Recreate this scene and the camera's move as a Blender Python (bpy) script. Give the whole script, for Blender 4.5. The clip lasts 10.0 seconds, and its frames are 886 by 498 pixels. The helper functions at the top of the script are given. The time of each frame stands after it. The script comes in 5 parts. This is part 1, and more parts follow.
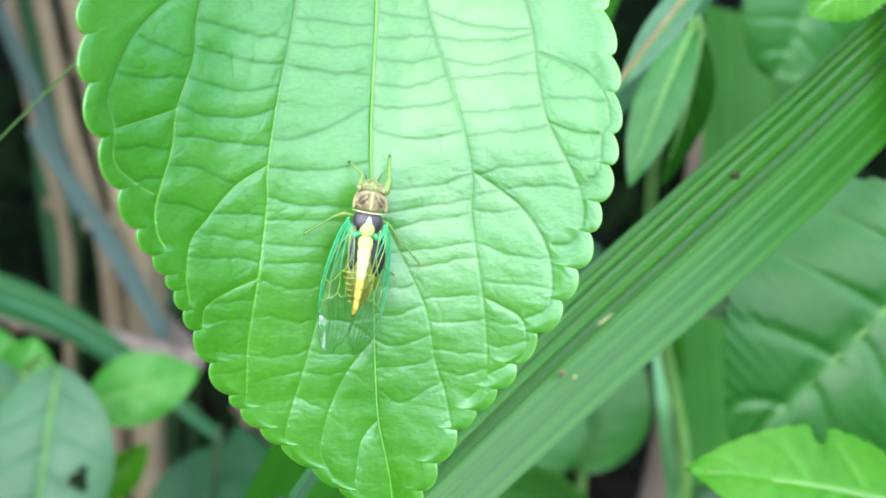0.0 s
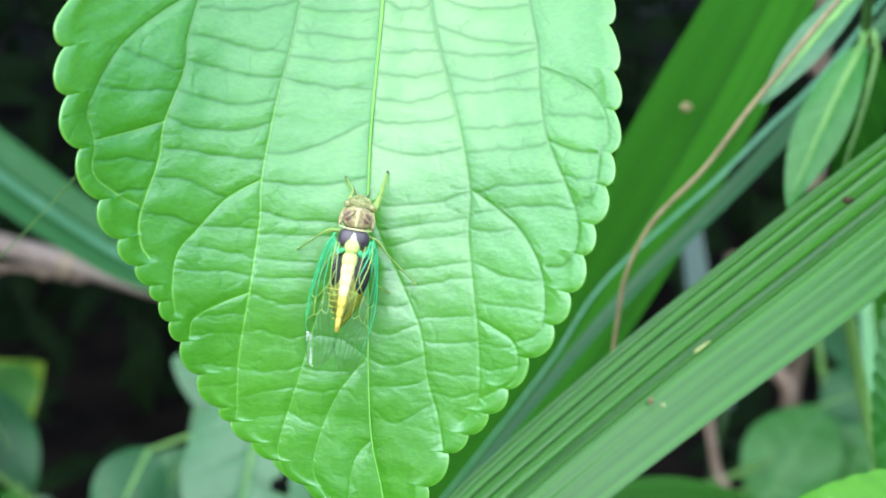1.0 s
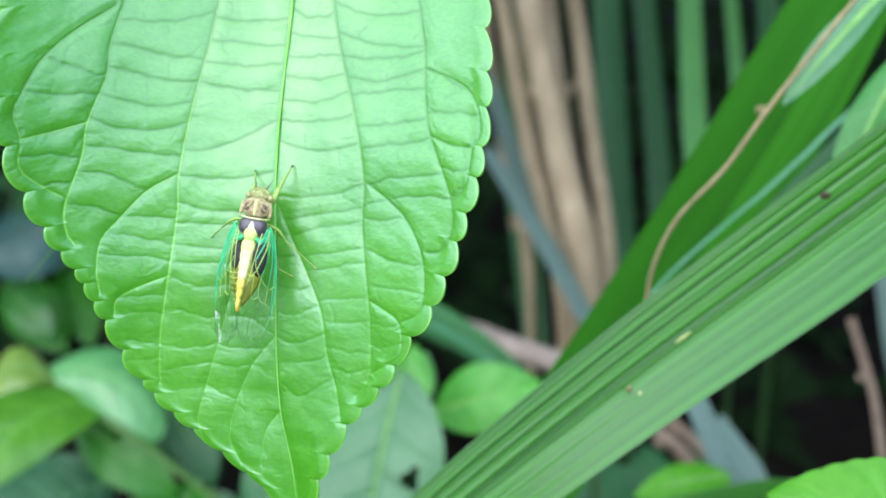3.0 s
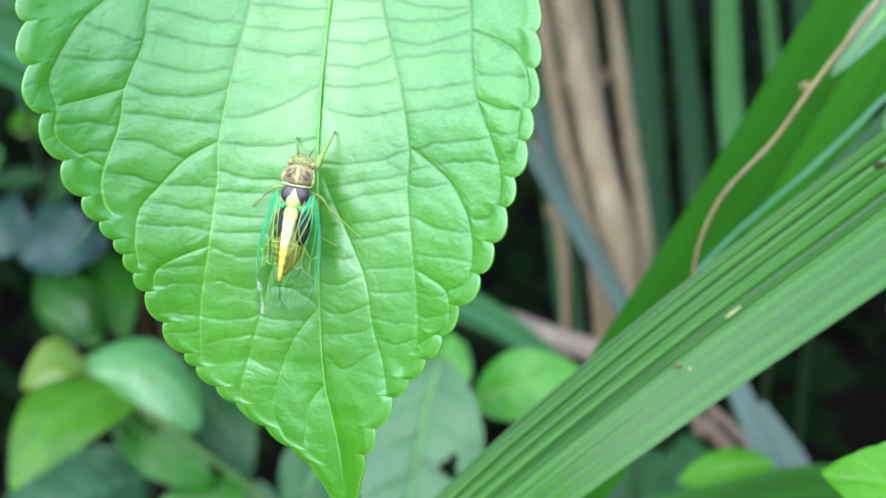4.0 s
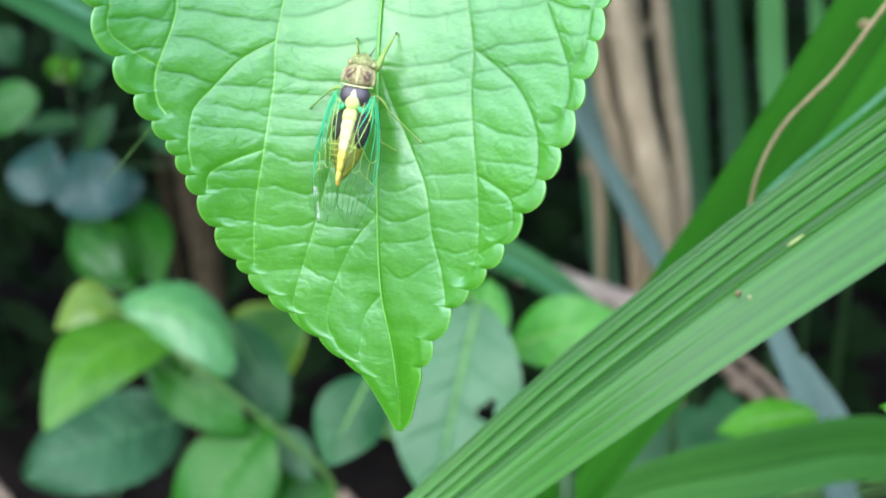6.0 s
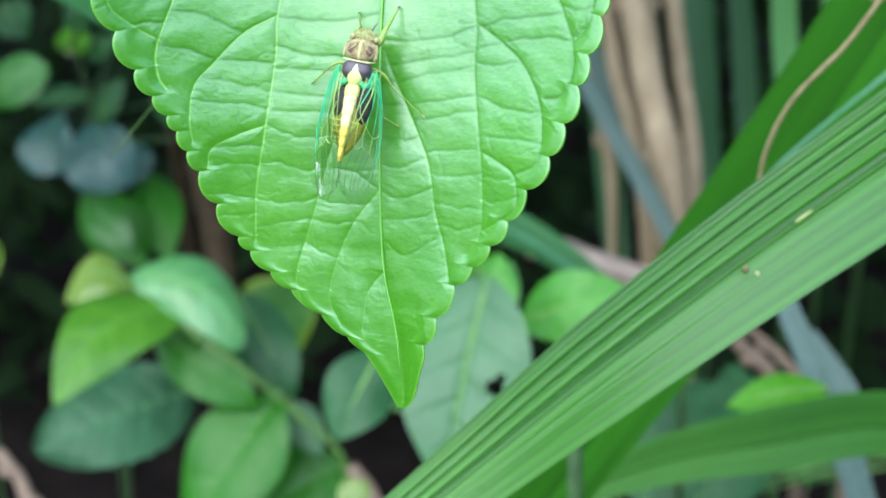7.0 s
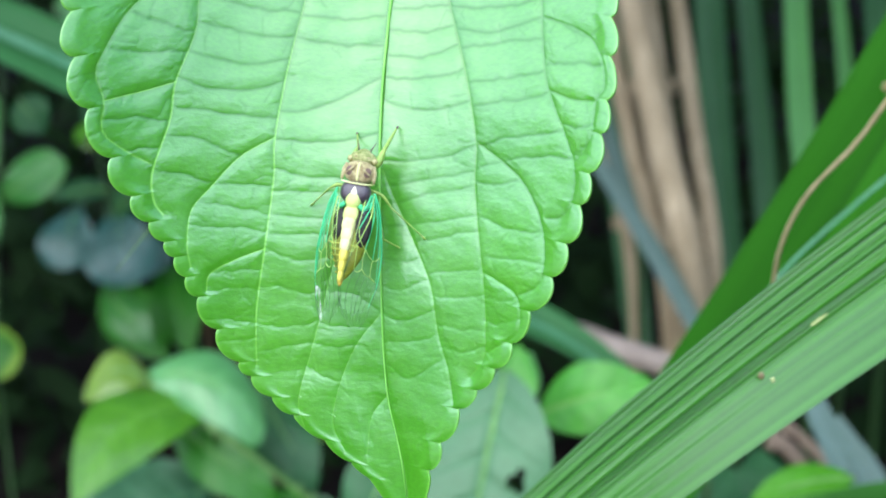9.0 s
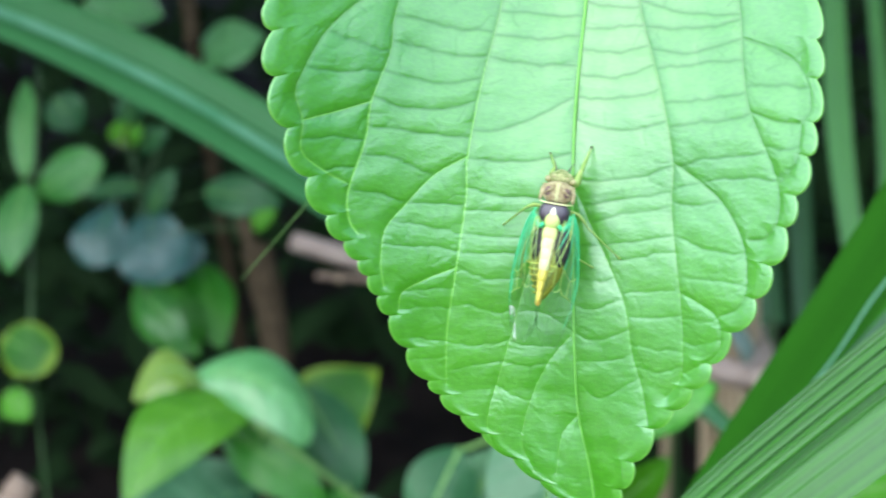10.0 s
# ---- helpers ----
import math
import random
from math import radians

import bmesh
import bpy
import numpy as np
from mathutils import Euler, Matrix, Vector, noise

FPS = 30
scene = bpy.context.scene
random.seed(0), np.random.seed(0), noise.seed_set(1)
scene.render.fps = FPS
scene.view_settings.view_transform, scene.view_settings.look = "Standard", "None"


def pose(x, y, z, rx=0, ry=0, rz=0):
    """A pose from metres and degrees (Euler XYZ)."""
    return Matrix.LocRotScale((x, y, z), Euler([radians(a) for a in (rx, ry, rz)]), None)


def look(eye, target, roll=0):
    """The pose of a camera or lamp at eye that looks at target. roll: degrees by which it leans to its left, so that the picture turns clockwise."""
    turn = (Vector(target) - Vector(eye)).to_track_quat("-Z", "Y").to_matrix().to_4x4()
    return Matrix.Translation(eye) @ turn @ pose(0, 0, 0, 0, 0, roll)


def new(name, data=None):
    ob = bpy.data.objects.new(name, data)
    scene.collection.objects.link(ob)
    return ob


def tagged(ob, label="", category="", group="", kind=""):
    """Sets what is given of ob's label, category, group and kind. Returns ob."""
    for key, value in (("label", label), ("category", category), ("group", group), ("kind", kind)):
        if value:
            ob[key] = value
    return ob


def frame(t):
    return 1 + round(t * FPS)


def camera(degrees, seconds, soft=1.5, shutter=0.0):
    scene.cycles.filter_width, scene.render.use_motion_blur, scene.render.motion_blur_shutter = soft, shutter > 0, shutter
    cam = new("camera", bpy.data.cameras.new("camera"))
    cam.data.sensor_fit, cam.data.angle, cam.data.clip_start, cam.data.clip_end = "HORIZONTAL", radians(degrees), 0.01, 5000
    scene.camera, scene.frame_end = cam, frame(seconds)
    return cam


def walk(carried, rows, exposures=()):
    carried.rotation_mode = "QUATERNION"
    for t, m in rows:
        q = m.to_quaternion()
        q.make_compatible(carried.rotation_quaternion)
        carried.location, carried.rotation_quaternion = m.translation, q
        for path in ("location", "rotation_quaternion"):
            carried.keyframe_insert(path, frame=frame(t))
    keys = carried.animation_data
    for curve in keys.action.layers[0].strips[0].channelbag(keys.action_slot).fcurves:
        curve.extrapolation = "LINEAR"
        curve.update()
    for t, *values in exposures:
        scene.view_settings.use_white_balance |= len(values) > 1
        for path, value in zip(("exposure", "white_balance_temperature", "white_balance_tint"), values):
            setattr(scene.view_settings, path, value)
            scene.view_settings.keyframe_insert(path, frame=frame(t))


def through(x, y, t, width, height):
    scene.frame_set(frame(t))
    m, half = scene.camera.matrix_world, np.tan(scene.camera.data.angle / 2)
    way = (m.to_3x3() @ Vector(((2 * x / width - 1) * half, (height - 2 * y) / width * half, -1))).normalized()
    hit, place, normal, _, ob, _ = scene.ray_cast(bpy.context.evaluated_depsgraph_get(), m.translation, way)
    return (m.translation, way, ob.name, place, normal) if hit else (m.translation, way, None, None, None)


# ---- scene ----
cam = camera(29.29, 10.0, soft=1.7, shutter=0.2)
cam.data.dof.use_dof = True
cam.data.dof.focus_distance = 0.231
cam.data.dof.aperture_fstop = 30.0

# eye, target, roll; the leaf hangs 0.95 m above the ground
PATH = [
    (0, (-0.04263, -0.20523, 1.03537), (0.01025, -0.00304, 0.93933), 5.98),
    (0.2, (-0.03124, -0.20342, 1.03358), (0.01172, 0.00195, 0.93696), 5.42),
    (0.3, (-0.02694, -0.20289, 1.03341), (0.01036, 0.00348, 0.93656), 4.89),
    (0.5, (-0.01670, -0.20039, 1.03403), (0.01209, 0.00612, 0.93696), 3.42),
    (0.7, (-0.00931, -0.20146, 1.03283), (0.01306, 0.00700, 0.93586), 3.82),
    (0.8, (-0.00676, -0.20371, 1.03092), (0.01127, 0.00553, 0.93472), 3.19),
    (1, (0.00061, -0.20577, 1.03661), (0.01074, 0.00250, 0.93955), 2.59),
    (1.2, (0.00787, -0.20830, 1.03569), (0.01196, 0.00132, 0.93871), 2.26),
    (1.3, (0.01015, -0.21040, 1.03505), (0.01281, -0.00074, 0.93811), 1.44),
    (1.5, (0.02331, -0.21254, 1.03665), (0.02018, -0.00524, 0.93707), 1.35),
    (1.7, (0.03284, -0.21775, 1.03757), (0.02798, -0.00907, 0.93862), 0.26),
    (1.8, (0.03607, -0.21851, 1.03807), (0.02951, -0.01032, 0.93820), -0.19),
    (2, (0.04002, -0.21705, 1.03836), (0.02660, -0.00971, 0.93972), -0.37),
    (2.2, (0.03990, -0.21602, 1.03889), (0.01998, -0.00892, 0.94086), -1.37),
    (3.3, (0.05356, -0.22415, 1.04228), (0.02706, -0.01653, 0.94694), -1.74),
    (3.5, (0.05270, -0.22419, 1.04089), (0.02488, -0.01690, 0.94520), -2.55),
    (3.7, (0.04947, -0.22358, 1.03525), (0.02231, -0.01604, 0.93751), -2.52),
    (4, (0.04827, -0.21834, 1.03557), (0.01956, -0.01144, 0.93929), -2.25),
    (4.2, (0.04302, -0.21620, 1.03732), (0.01267, -0.00860, 0.94067), -2.40),
    (4.3, (0.04307, -0.21523, 1.03763), (0.00922, -0.00823, 0.94086), -2.42),
    (4.5, (0.03974, -0.21675, 1.03570), (0.00358, -0.01088, 0.93973), -2.83),
    (4.7, (0.03959, -0.21672, 1.03724), (0.00233, -0.01115, 0.93868), -2.96),
    (5, (0.03973, -0.21837, 1.03273), (0.00405, -0.01283, 0.93589), -2.32),
    (5.2, (0.03998, -0.21670, 1.03379), (0.00475, -0.01175, 0.93322), -1.99),
    (5.5, (0.04190, -0.21737, 1.02750), (0.00719, -0.01276, 0.92836), -1.80),
    (5.7, (0.03942, -0.21640, 1.02881), (0.00807, -0.01128, 0.92729), -1.81),
    (6, (0.04303, -0.21466, 1.02542), (0.01049, -0.01051, 0.92459), -1.70),
    (6.2, (0.04184, -0.21403, 1.02138), (0.00954, -0.01000, 0.92025), -1.52),
    (7.3, (0.04437, -0.21232, 1.02570), (0.00999, -0.01035, 0.92117), -2.00),
    (7.5, (0.04396, -0.21315, 1.02422), (0.01076, -0.01069, 0.92026), -1.96),
    (7.7, (0.04575, -0.21329, 1.02334), (0.01211, -0.00847, 0.92195), -1.91),
    (8, (0.04536, -0.21035, 1.03127), (0.01280, -0.00587, 0.93115), -2.24),
    (8.2, (0.04816, -0.20992, 1.03177), (0.01381, -0.00342, 0.93411), -1.75),
    (8.5, (0.04750, -0.20846, 1.03282), (0.01450, -0.00182, 0.93737), -3.03),
    (8.7, (0.05083, -0.20765, 1.03117), (0.01284, -0.00003, 0.93730), -2.91),
    (9, (0.04574, -0.20569, 1.02795), (0.00833, 0.00077, 0.93374), -3.37),
    (9.2, (0.05095, -0.20777, 1.02879), (0.00890, -0.00058, 0.93569), -3.58),
    (9.5, (0.04459, -0.20755, 1.03090), (0.00303, -0.00332, 0.93361), -2.64),
    (9.7, (0.03992, -0.20757, 1.03072), (-0.00188, -0.00159, 0.93489), -3.19),
    (9.8, (0.03514, -0.20641, 1.03577), (-0.00671, -0.00199, 0.93667), -3.03),
    (10, (0.02064, -0.20870, 1.03243), (-0.01704, -0.00257, 0.93762), -3.14),
]
walk(cam, [(t, look(eye, target, roll)) for t, eye, target, roll in PATH])

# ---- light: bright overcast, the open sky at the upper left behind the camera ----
SUN_DIR = Vector((-0.24, -0.64, 0.68)).normalized()
world = bpy.data.worlds.new("sky")
scene.world = world
world.use_nodes = True
_wn = world.node_tree.nodes
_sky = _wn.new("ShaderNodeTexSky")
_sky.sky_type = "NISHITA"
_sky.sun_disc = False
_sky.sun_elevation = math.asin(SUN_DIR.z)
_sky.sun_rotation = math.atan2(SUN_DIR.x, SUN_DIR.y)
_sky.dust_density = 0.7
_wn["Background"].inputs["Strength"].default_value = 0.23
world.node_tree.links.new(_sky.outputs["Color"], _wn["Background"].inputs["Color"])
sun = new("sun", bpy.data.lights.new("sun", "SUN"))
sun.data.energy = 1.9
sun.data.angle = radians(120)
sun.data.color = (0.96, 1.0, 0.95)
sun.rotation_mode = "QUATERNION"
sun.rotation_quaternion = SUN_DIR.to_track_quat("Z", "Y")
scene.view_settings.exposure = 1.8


# ---- materials ----
def node_mat(name):
    m = bpy.data.materials.new(name)
    m.use_nodes = True
    nt = m.node_tree
    return m, nt, nt.nodes["Principled BSDF"], nt.nodes["Material Output"]


def ramp(nt, a, b, lo=0.3, hi=0.7):
    r = nt.nodes.new("ShaderNodeValToRGB")
    r.color_ramp.elements[0].position, r.color_ramp.elements[1].position = lo, hi
    r.color_ramp.elements[0].color, r.color_ramp.elements[1].color = (*a, 1), (*b, 1)
    return r


def noise_tex(nt, scale, detail=4.0, rough=0.55, stretch=None):
    tc = nt.nodes.new("ShaderNodeTexCoord")
    n = nt.nodes.new("ShaderNodeTexNoise")
    n.inputs["Scale"].default_value, n.inputs["Detail"].default_value, n.inputs["Roughness"].default_value = scale, detail, rough
    if stretch:
        mp = nt.nodes.new("ShaderNodeMapping")
        mp.inputs["Scale"].default_value = stretch
        nt.links.new(tc.outputs["Object"], mp.inputs["Vector"])
        nt.links.new(mp.outputs["Vector"], n.inputs["Vector"])
    else:
        nt.links.new(tc.outputs["Object"], n.inputs["Vector"])
    return n


def mix_rgb(nt, a, b, fac, kind="MIX"):
    x = nt.nodes.new("ShaderNodeMix")
    x.data_type, x.blend_type = "RGBA", kind
    for sock, v in ((x.inputs[0], fac), (x.inputs[6], a), (x.inputs[7], b)):
        if isinstance(v, (int, float)):
            sock.default_value = v
        elif isinstance(v, tuple):
            sock.default_value = (*v, 1)
        else:
            nt.links.new(v, sock)
    return x.outputs[2]


def leaf_mat(name, dark, light, rough=0.45, through=0.3, patch=25.0, grain=900.0, bump=0.15, spots=None, vein=None, gloss=0.22, stretch=None, cross=None, coat=0.0, crinkle=None):
    """Living leaf: two-scale colour variation, relief, some light through the blade."""
    m, nt, b, out = node_mat(name)
    big, small = noise_tex(nt, patch, 3, stretch=stretch), noise_tex(nt, grain, 3, stretch=crinkle or stretch)
    r = ramp(nt, dark, light)
    nt.links.new(big.outputs["Fac"], r.inputs["Fac"])
    g = ramp(nt, (0.82, 0.86, 0.8), (1.0, 1.0, 1.0), 0.35, 0.65)
    nt.links.new(small.outputs["Fac"], g.inputs["Fac"])
    col = mix_rgb(nt, r.outputs["Color"], g.outputs["Color"], 1.0, "MULTIPLY")
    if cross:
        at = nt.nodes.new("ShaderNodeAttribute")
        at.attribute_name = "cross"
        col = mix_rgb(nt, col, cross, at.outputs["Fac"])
    if vein:
        at = nt.nodes.new("ShaderNodeAttribute")
        at.attribute_name = "vein"
        col = mix_rgb(nt, col, vein, at.outputs["Fac"])
    if spots:
        sp = noise_tex(nt, patch * 3, 2)
        sr = ramp(nt, (0, 0, 0), (1, 1, 1), 0.66, 0.74)
        nt.links.new(sp.outputs["Fac"], sr.inputs["Fac"])
        col = mix_rgb(nt, col, spots, sr.outputs["Color"])
    nt.links.new(col, b.inputs["Base Color"])
    b.inputs["Roughness"].default_value = rough
    b.inputs["Specular IOR Level"].default_value = gloss
    b.inputs["Coat Roughness"].default_value = rough
    if coat:
        # the waxy film is worn and uneven
        wax = noise_tex(nt, patch * 3.2, 4, 0.6)
        wr = nt.nodes.new("ShaderNodeMapRange")
        wr.inputs["From Min"].default_value, wr.inputs["From Max"].default_value = 0.32, 0.68
        wr.inputs["To Min"].default_value, wr.inputs["To Max"].default_value = coat * 0.45, coat * 1.45
        nt.links.new(wax.outputs["Fac"], wr.inputs["Value"])
        nt.links.new(wr.outputs["Result"], b.inputs["Coat Weight"])
        # the blue sky's sheen is put into the tint; weaker in sunken veins
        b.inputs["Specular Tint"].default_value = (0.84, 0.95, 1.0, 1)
        sunk = nt.nodes.new("ShaderNodeAttribute")
        sunk.attribute_name = "cross"
        sg = nt.nodes.new("ShaderNodeMapRange")
        sg.inputs["To Min"].default_value, sg.inputs["To Max"].default_value = gloss, gloss * 0.45
        nt.links.new(sunk.outputs["Fac"], sg.inputs["Value"])
        nt.links.new(sg.outputs["Result"], b.inputs["Specular IOR Level"])
    bp = nt.nodes.new("ShaderNodeBump")
    bp.inputs["Strength"].default_value, bp.inputs["Distance"].default_value = bump, 0.0006
    nt.links.new(small.outputs["Fac"], bp.inputs["Height"])
    nt.links.new(bp.outputs["Normal"], b.inputs["Normal"])
    tr = nt.nodes.new("ShaderNodeBsdfTranslucent")
    warm = mix_rgb(nt, col, (1.0, 1.0, 0.35), 1.0, "MULTIPLY")
    nt.links.new(warm, tr.inputs["Color"])
    ms = nt.nodes.new("ShaderNodeMixShader")
    ms.inputs[0].default_value = through
    nt.links.new(b.outputs[0], ms.inputs[1])
    nt.links.new(tr.outputs[0], ms.inputs[2])
    nt.links.new(ms.outputs[0], out.inputs["Surface"])
    return m


def plain_mat(name, dark, light, rough=0.6, scale=200.0, bump=0.2, gloss=0.4, stretch=None, metal=0.0):
    m, nt, b, out = node_mat(name)
    n, fine = noise_tex(nt, scale, 4, stretch=stretch), noise_tex(nt, scale * 6, 3, stretch=stretch)
    r = ramp(nt, dark, light)
    nt.links.new(n.outputs["Fac"], r.inputs["Fac"])
    nt.links.new(r.outputs["Color"], b.inputs["Base Color"])
    b.inputs["Roughness"].default_value, b.inputs["Specular IOR Level"].default_value, b.inputs["Metallic"].default_value = rough, gloss, metal
    bp = nt.nodes.new("ShaderNodeBump")
    bp.inputs["Strength"].default_value, bp.inputs["Distance"].default_value = bump, 0.0008
    nt.links.new(fine.outputs["Fac"], bp.inputs["Height"])
    nt.links.new(bp.outputs["Normal"], b.inputs["Normal"])
    return m


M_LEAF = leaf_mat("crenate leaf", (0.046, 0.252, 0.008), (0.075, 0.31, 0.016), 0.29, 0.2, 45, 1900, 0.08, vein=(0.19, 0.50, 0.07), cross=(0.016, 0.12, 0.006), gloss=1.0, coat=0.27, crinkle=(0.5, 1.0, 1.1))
M_BLADE = leaf_mat("broad grass blade", (0.010, 0.09, 0.002), (0.018, 0.12, 0.004), 0.3, 0.25, 30, 700, 0.12, vein=(0.05, 0.23, 0.016), gloss=0.54)
# base colour lowered to carry the shade on the blade behind
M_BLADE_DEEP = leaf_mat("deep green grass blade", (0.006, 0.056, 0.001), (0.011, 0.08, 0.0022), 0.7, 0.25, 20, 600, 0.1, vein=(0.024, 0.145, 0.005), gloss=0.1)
M_BLADE_TEAL = leaf_mat("bluish grass blade", (0.012, 0.068, 0.022), (0.022, 0.10, 0.036), 0.4, 0.2, 15, 300, 0.1, vein=(0.035, 0.125, 0.045), gloss=0.25)
M_BLADE_GREY = leaf_mat("grey green grass blade", (0.07, 0.13, 0.12), (0.12, 0.19, 0.17), 0.45, 0.2, 15, 300, 0.1, vein=(0.12, 0.19, 0.17))
M_YOUNG = leaf_mat("young yellow green leaf", (0.05, 0.25, 0.006), (0.09, 0.34, 0.015), 0.4, 0.35, 30, 400, 0.12, vein=(0.10, 0.36, 0.03), gloss=0.3)
M_SHRUB = leaf_mat("glossy shrub leaf", (0.035, 0.175, 0.03), (0.055, 0.235, 0.045), 0.4, 0.25, 25, 400, 0.1, vein=(0.08, 0.28, 0.07), gloss=0.4)
M_SHRUB_PALE = leaf_mat("pale glossy shrub leaf", (0.05, 0.155, 0.065), (0.085, 0.225, 0.10), 0.45, 0.2, 25, 400, 0.1, gloss=0.45, spots=(0.05, 0.15, 0.06))
M_SHRUB_LIGHT = leaf_mat("light green glossy shrub leaf", (0.075, 0.27, 0.08), (0.11, 0.34, 0.11), 0.3, 0.25, 25, 400, 0.1, vein=(0.15, 0.44, 0.15), gloss=0.6)
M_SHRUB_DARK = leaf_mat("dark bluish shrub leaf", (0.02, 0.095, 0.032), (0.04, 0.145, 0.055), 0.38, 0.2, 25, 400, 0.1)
M_SHRUB_BLUE = leaf_mat("bluish shrub leaf", (0.013, 0.085, 0.07), (0.036, 0.13, 0.115), 0.3, 0.15, 60, 400, 0.1, gloss=0.5)
M_SERRATE = leaf_mat("serrate leaf", (0.018, 0.145, 0.014), (0.034, 0.20, 0.024), 0.4, 0.3, 30, 500, 0.2, vein=(0.055, 0.23, 0.04), gloss=0.6)
M_OLIVE = leaf_mat("olive leaf", (0.13, 0.25, 0.03), (0.21, 0.34, 0.06), 0.26, 0.3, 25, 400, 0.1, gloss=0.6)
M_FRESH = leaf_mat("fresh green leaf", (0.042, 0.26, 0.018), (0.08, 0.36, 0.035), 0.38, 0.3, 40, 400, 0.12, vein=(0.11, 0.40, 0.06), gloss=0.4)
M_RIMMED = leaf_mat("dull green leaf with yellow rim", (0.022, 0.12, 0.012), (0.038, 0.165, 0.02), 0.45, 0.25, 30, 400, 0.1, cross=(0.14, 0.26, 0.02))
M_DEEP = leaf_mat("deep green leaf", (0.018, 0.16, 0.005), (0.032, 0.215, 0.012), 0.4, 0.3, 25, 400, 0.12, vein=(0.045, 0.22, 0.02), gloss=0.4)
M_BLADE_LONG = leaf_mat("long deep green blade", (0.015, 0.11, 0.022), (0.027, 0.15, 0.04), 0.42, 0.2, 12, 300, 0.1, vein=(0.045, 0.15, 0.06), gloss=0.12)
M_AUTUMN = leaf_mat("dull yellow green leaf", (0.055, 0.23, 0.008), (0.10, 0.31, 0.018), 0.33, 0.35, 30, 400, 0.12, vein=(0.13, 0.38, 0.04), gloss=0.5)
M_BLADE_LOW = leaf_mat("low grass blade", (0.013, 0.095, 0.004), (0.022, 0.125, 0.008), 0.5, 0.25, 20, 500, 0.1, vein=(0.055, 0.20, 0.03), gloss=0.25)
M_BLOTCHED = leaf_mat("blotched bluish leaf", (0.03, 0.11, 0.05), (0.06, 0.17, 0.085), 0.42, 0.2, 40, 400, 0.1, vein=(0.07, 0.2, 0.1), spots=(0.02, 0.085, 0.03))
M_SCAR = plain_mat("pale scar", (0.36, 0.44, 0.14), (0.5, 0.54, 0.24), 0.6, 900, 0.2)
M_STREAK = leaf_mat("pale bluish sheen strip", (0.05, 0.19, 0.09), (0.09, 0.24, 0.14), 0.35, 0.15, 30, 500, 0.1)
M_STALK = plain_mat("dull tan stalk", (0.15, 0.105, 0.075), (0.24, 0.18, 0.13), 0.75, 90, 0.3)
# near-black leaf green: the deep shade is put into the colour
M_SHADE = leaf_mat("shade-dark undergrowth leaf", (0.006, 0.015, 0.005), (0.013, 0.033, 0.010), 0.7, 0.15, 8, 100, 0.1, gloss=0.06)
M_STRAW = plain_mat("dry straw", (0.26, 0.20, 0.12), (0.44, 0.35, 0.23), 0.75, 60, 0.3, 0.2, stretch=(1, 1, 0.15))
M_STRAW_PALE = plain_mat("pale dry stem", (0.22, 0.17, 0.14), (0.33, 0.27, 0.225), 0.7, 80, 0.3)
M_TENDRIL = plain_mat("dry tendril", (0.19, 0.15, 0.07), (0.30, 0.235, 0.12), 0.6, 300, 0.3)
M_TWIG = plain_mat("brown twig", (0.030, 0.022, 0.012), (0.060, 0.045, 0.025), 0.8, 120, 0.5, 0.12)
M_MIDRIB = plain_mat("pale green midrib", (0.12, 0.38, 0.05), (0.18, 0.45, 0.085), 0.5, 150, 0.1)
M_STEM = plain_mat("green stem", (0.10, 0.24, 0.05), (0.16, 0.34, 0.08), 0.45, 150, 0.2)
M_STEM_DARK = plain_mat("olive stem", (0.06, 0.15, 0.03), (0.10, 0.22, 0.05), 0.5, 150, 0.2)
M_SHEATH = plain_mat("dark leaf sheath", (0.02, 0.06, 0.015), (0.04, 0.1, 0.03), 0.6, 150, 0.2)
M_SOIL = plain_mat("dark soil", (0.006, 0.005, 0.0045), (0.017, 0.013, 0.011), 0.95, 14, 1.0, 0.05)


# ---- building blocks ----
def part(name, mesh, material, parent=None, label=""):
    """A mesh (or bmesh) as ONE object under a thing or part."""
    if isinstance(mesh, bmesh.types.BMesh):
        bm, mesh = mesh, bpy.data.meshes.new(name)
        bm.to_mesh(mesh)
        bm.free()
    for p in mesh.polygons:
        p.use_smooth = True
    if material and not mesh.materials:
        mesh.materials.append(material)
    ob = new(name, mesh)
    if parent:
        ob.parent = parent
        if parent.parent is None:
            ob.matrix_parent_inverse = parent.matrix_basis.inverted()
    return tagged(ob, label)


def mesh_from(verts, faces, attrs=None):
    me = bpy.data.meshes.new("mesh")
    me.from_pydata([tuple(v) for v in verts], [], faces)
    for k, v in (attrs or {}).items():
        a = me.attributes.new(k, "FLOAT", "POINT")
        a.data.foreach_set("value", np.asarray(v, dtype=np.float32).ravel())
    me.update()
    return me


def grid_faces(rows, cols):
    r, c = np.meshgrid(np.arange(rows - 1), np.arange(cols - 1), indexing="ij")
    i = (r * cols + c).ravel()
    return np.stack([i, i + 1, i + cols + 1, i + cols], 1).tolist()


def curve_pts(ctrl, n):
    """Catmull-Rom through control points."""
    p = np.array([tuple(c) for c in ctrl], float)
    p = np.vstack([2 * p[0] - p[1], p, 2 * p[-1] - p[-2]])
    k = len(p) - 3
    out = []
    for s in np.linspace(0, k - 1e-9, n):
        i, u = int(s), s - int(s)
        a, b, c, d = p[i], p[i + 1], p[i + 2], p[i + 3]
        out.append(0.5 * (2 * b + (c - a) * u + (2 * a - 5 * b + 4 * c - d) * u * u + (3 * b - a - 3 * c + d) * u**3))
    return np.array(out)


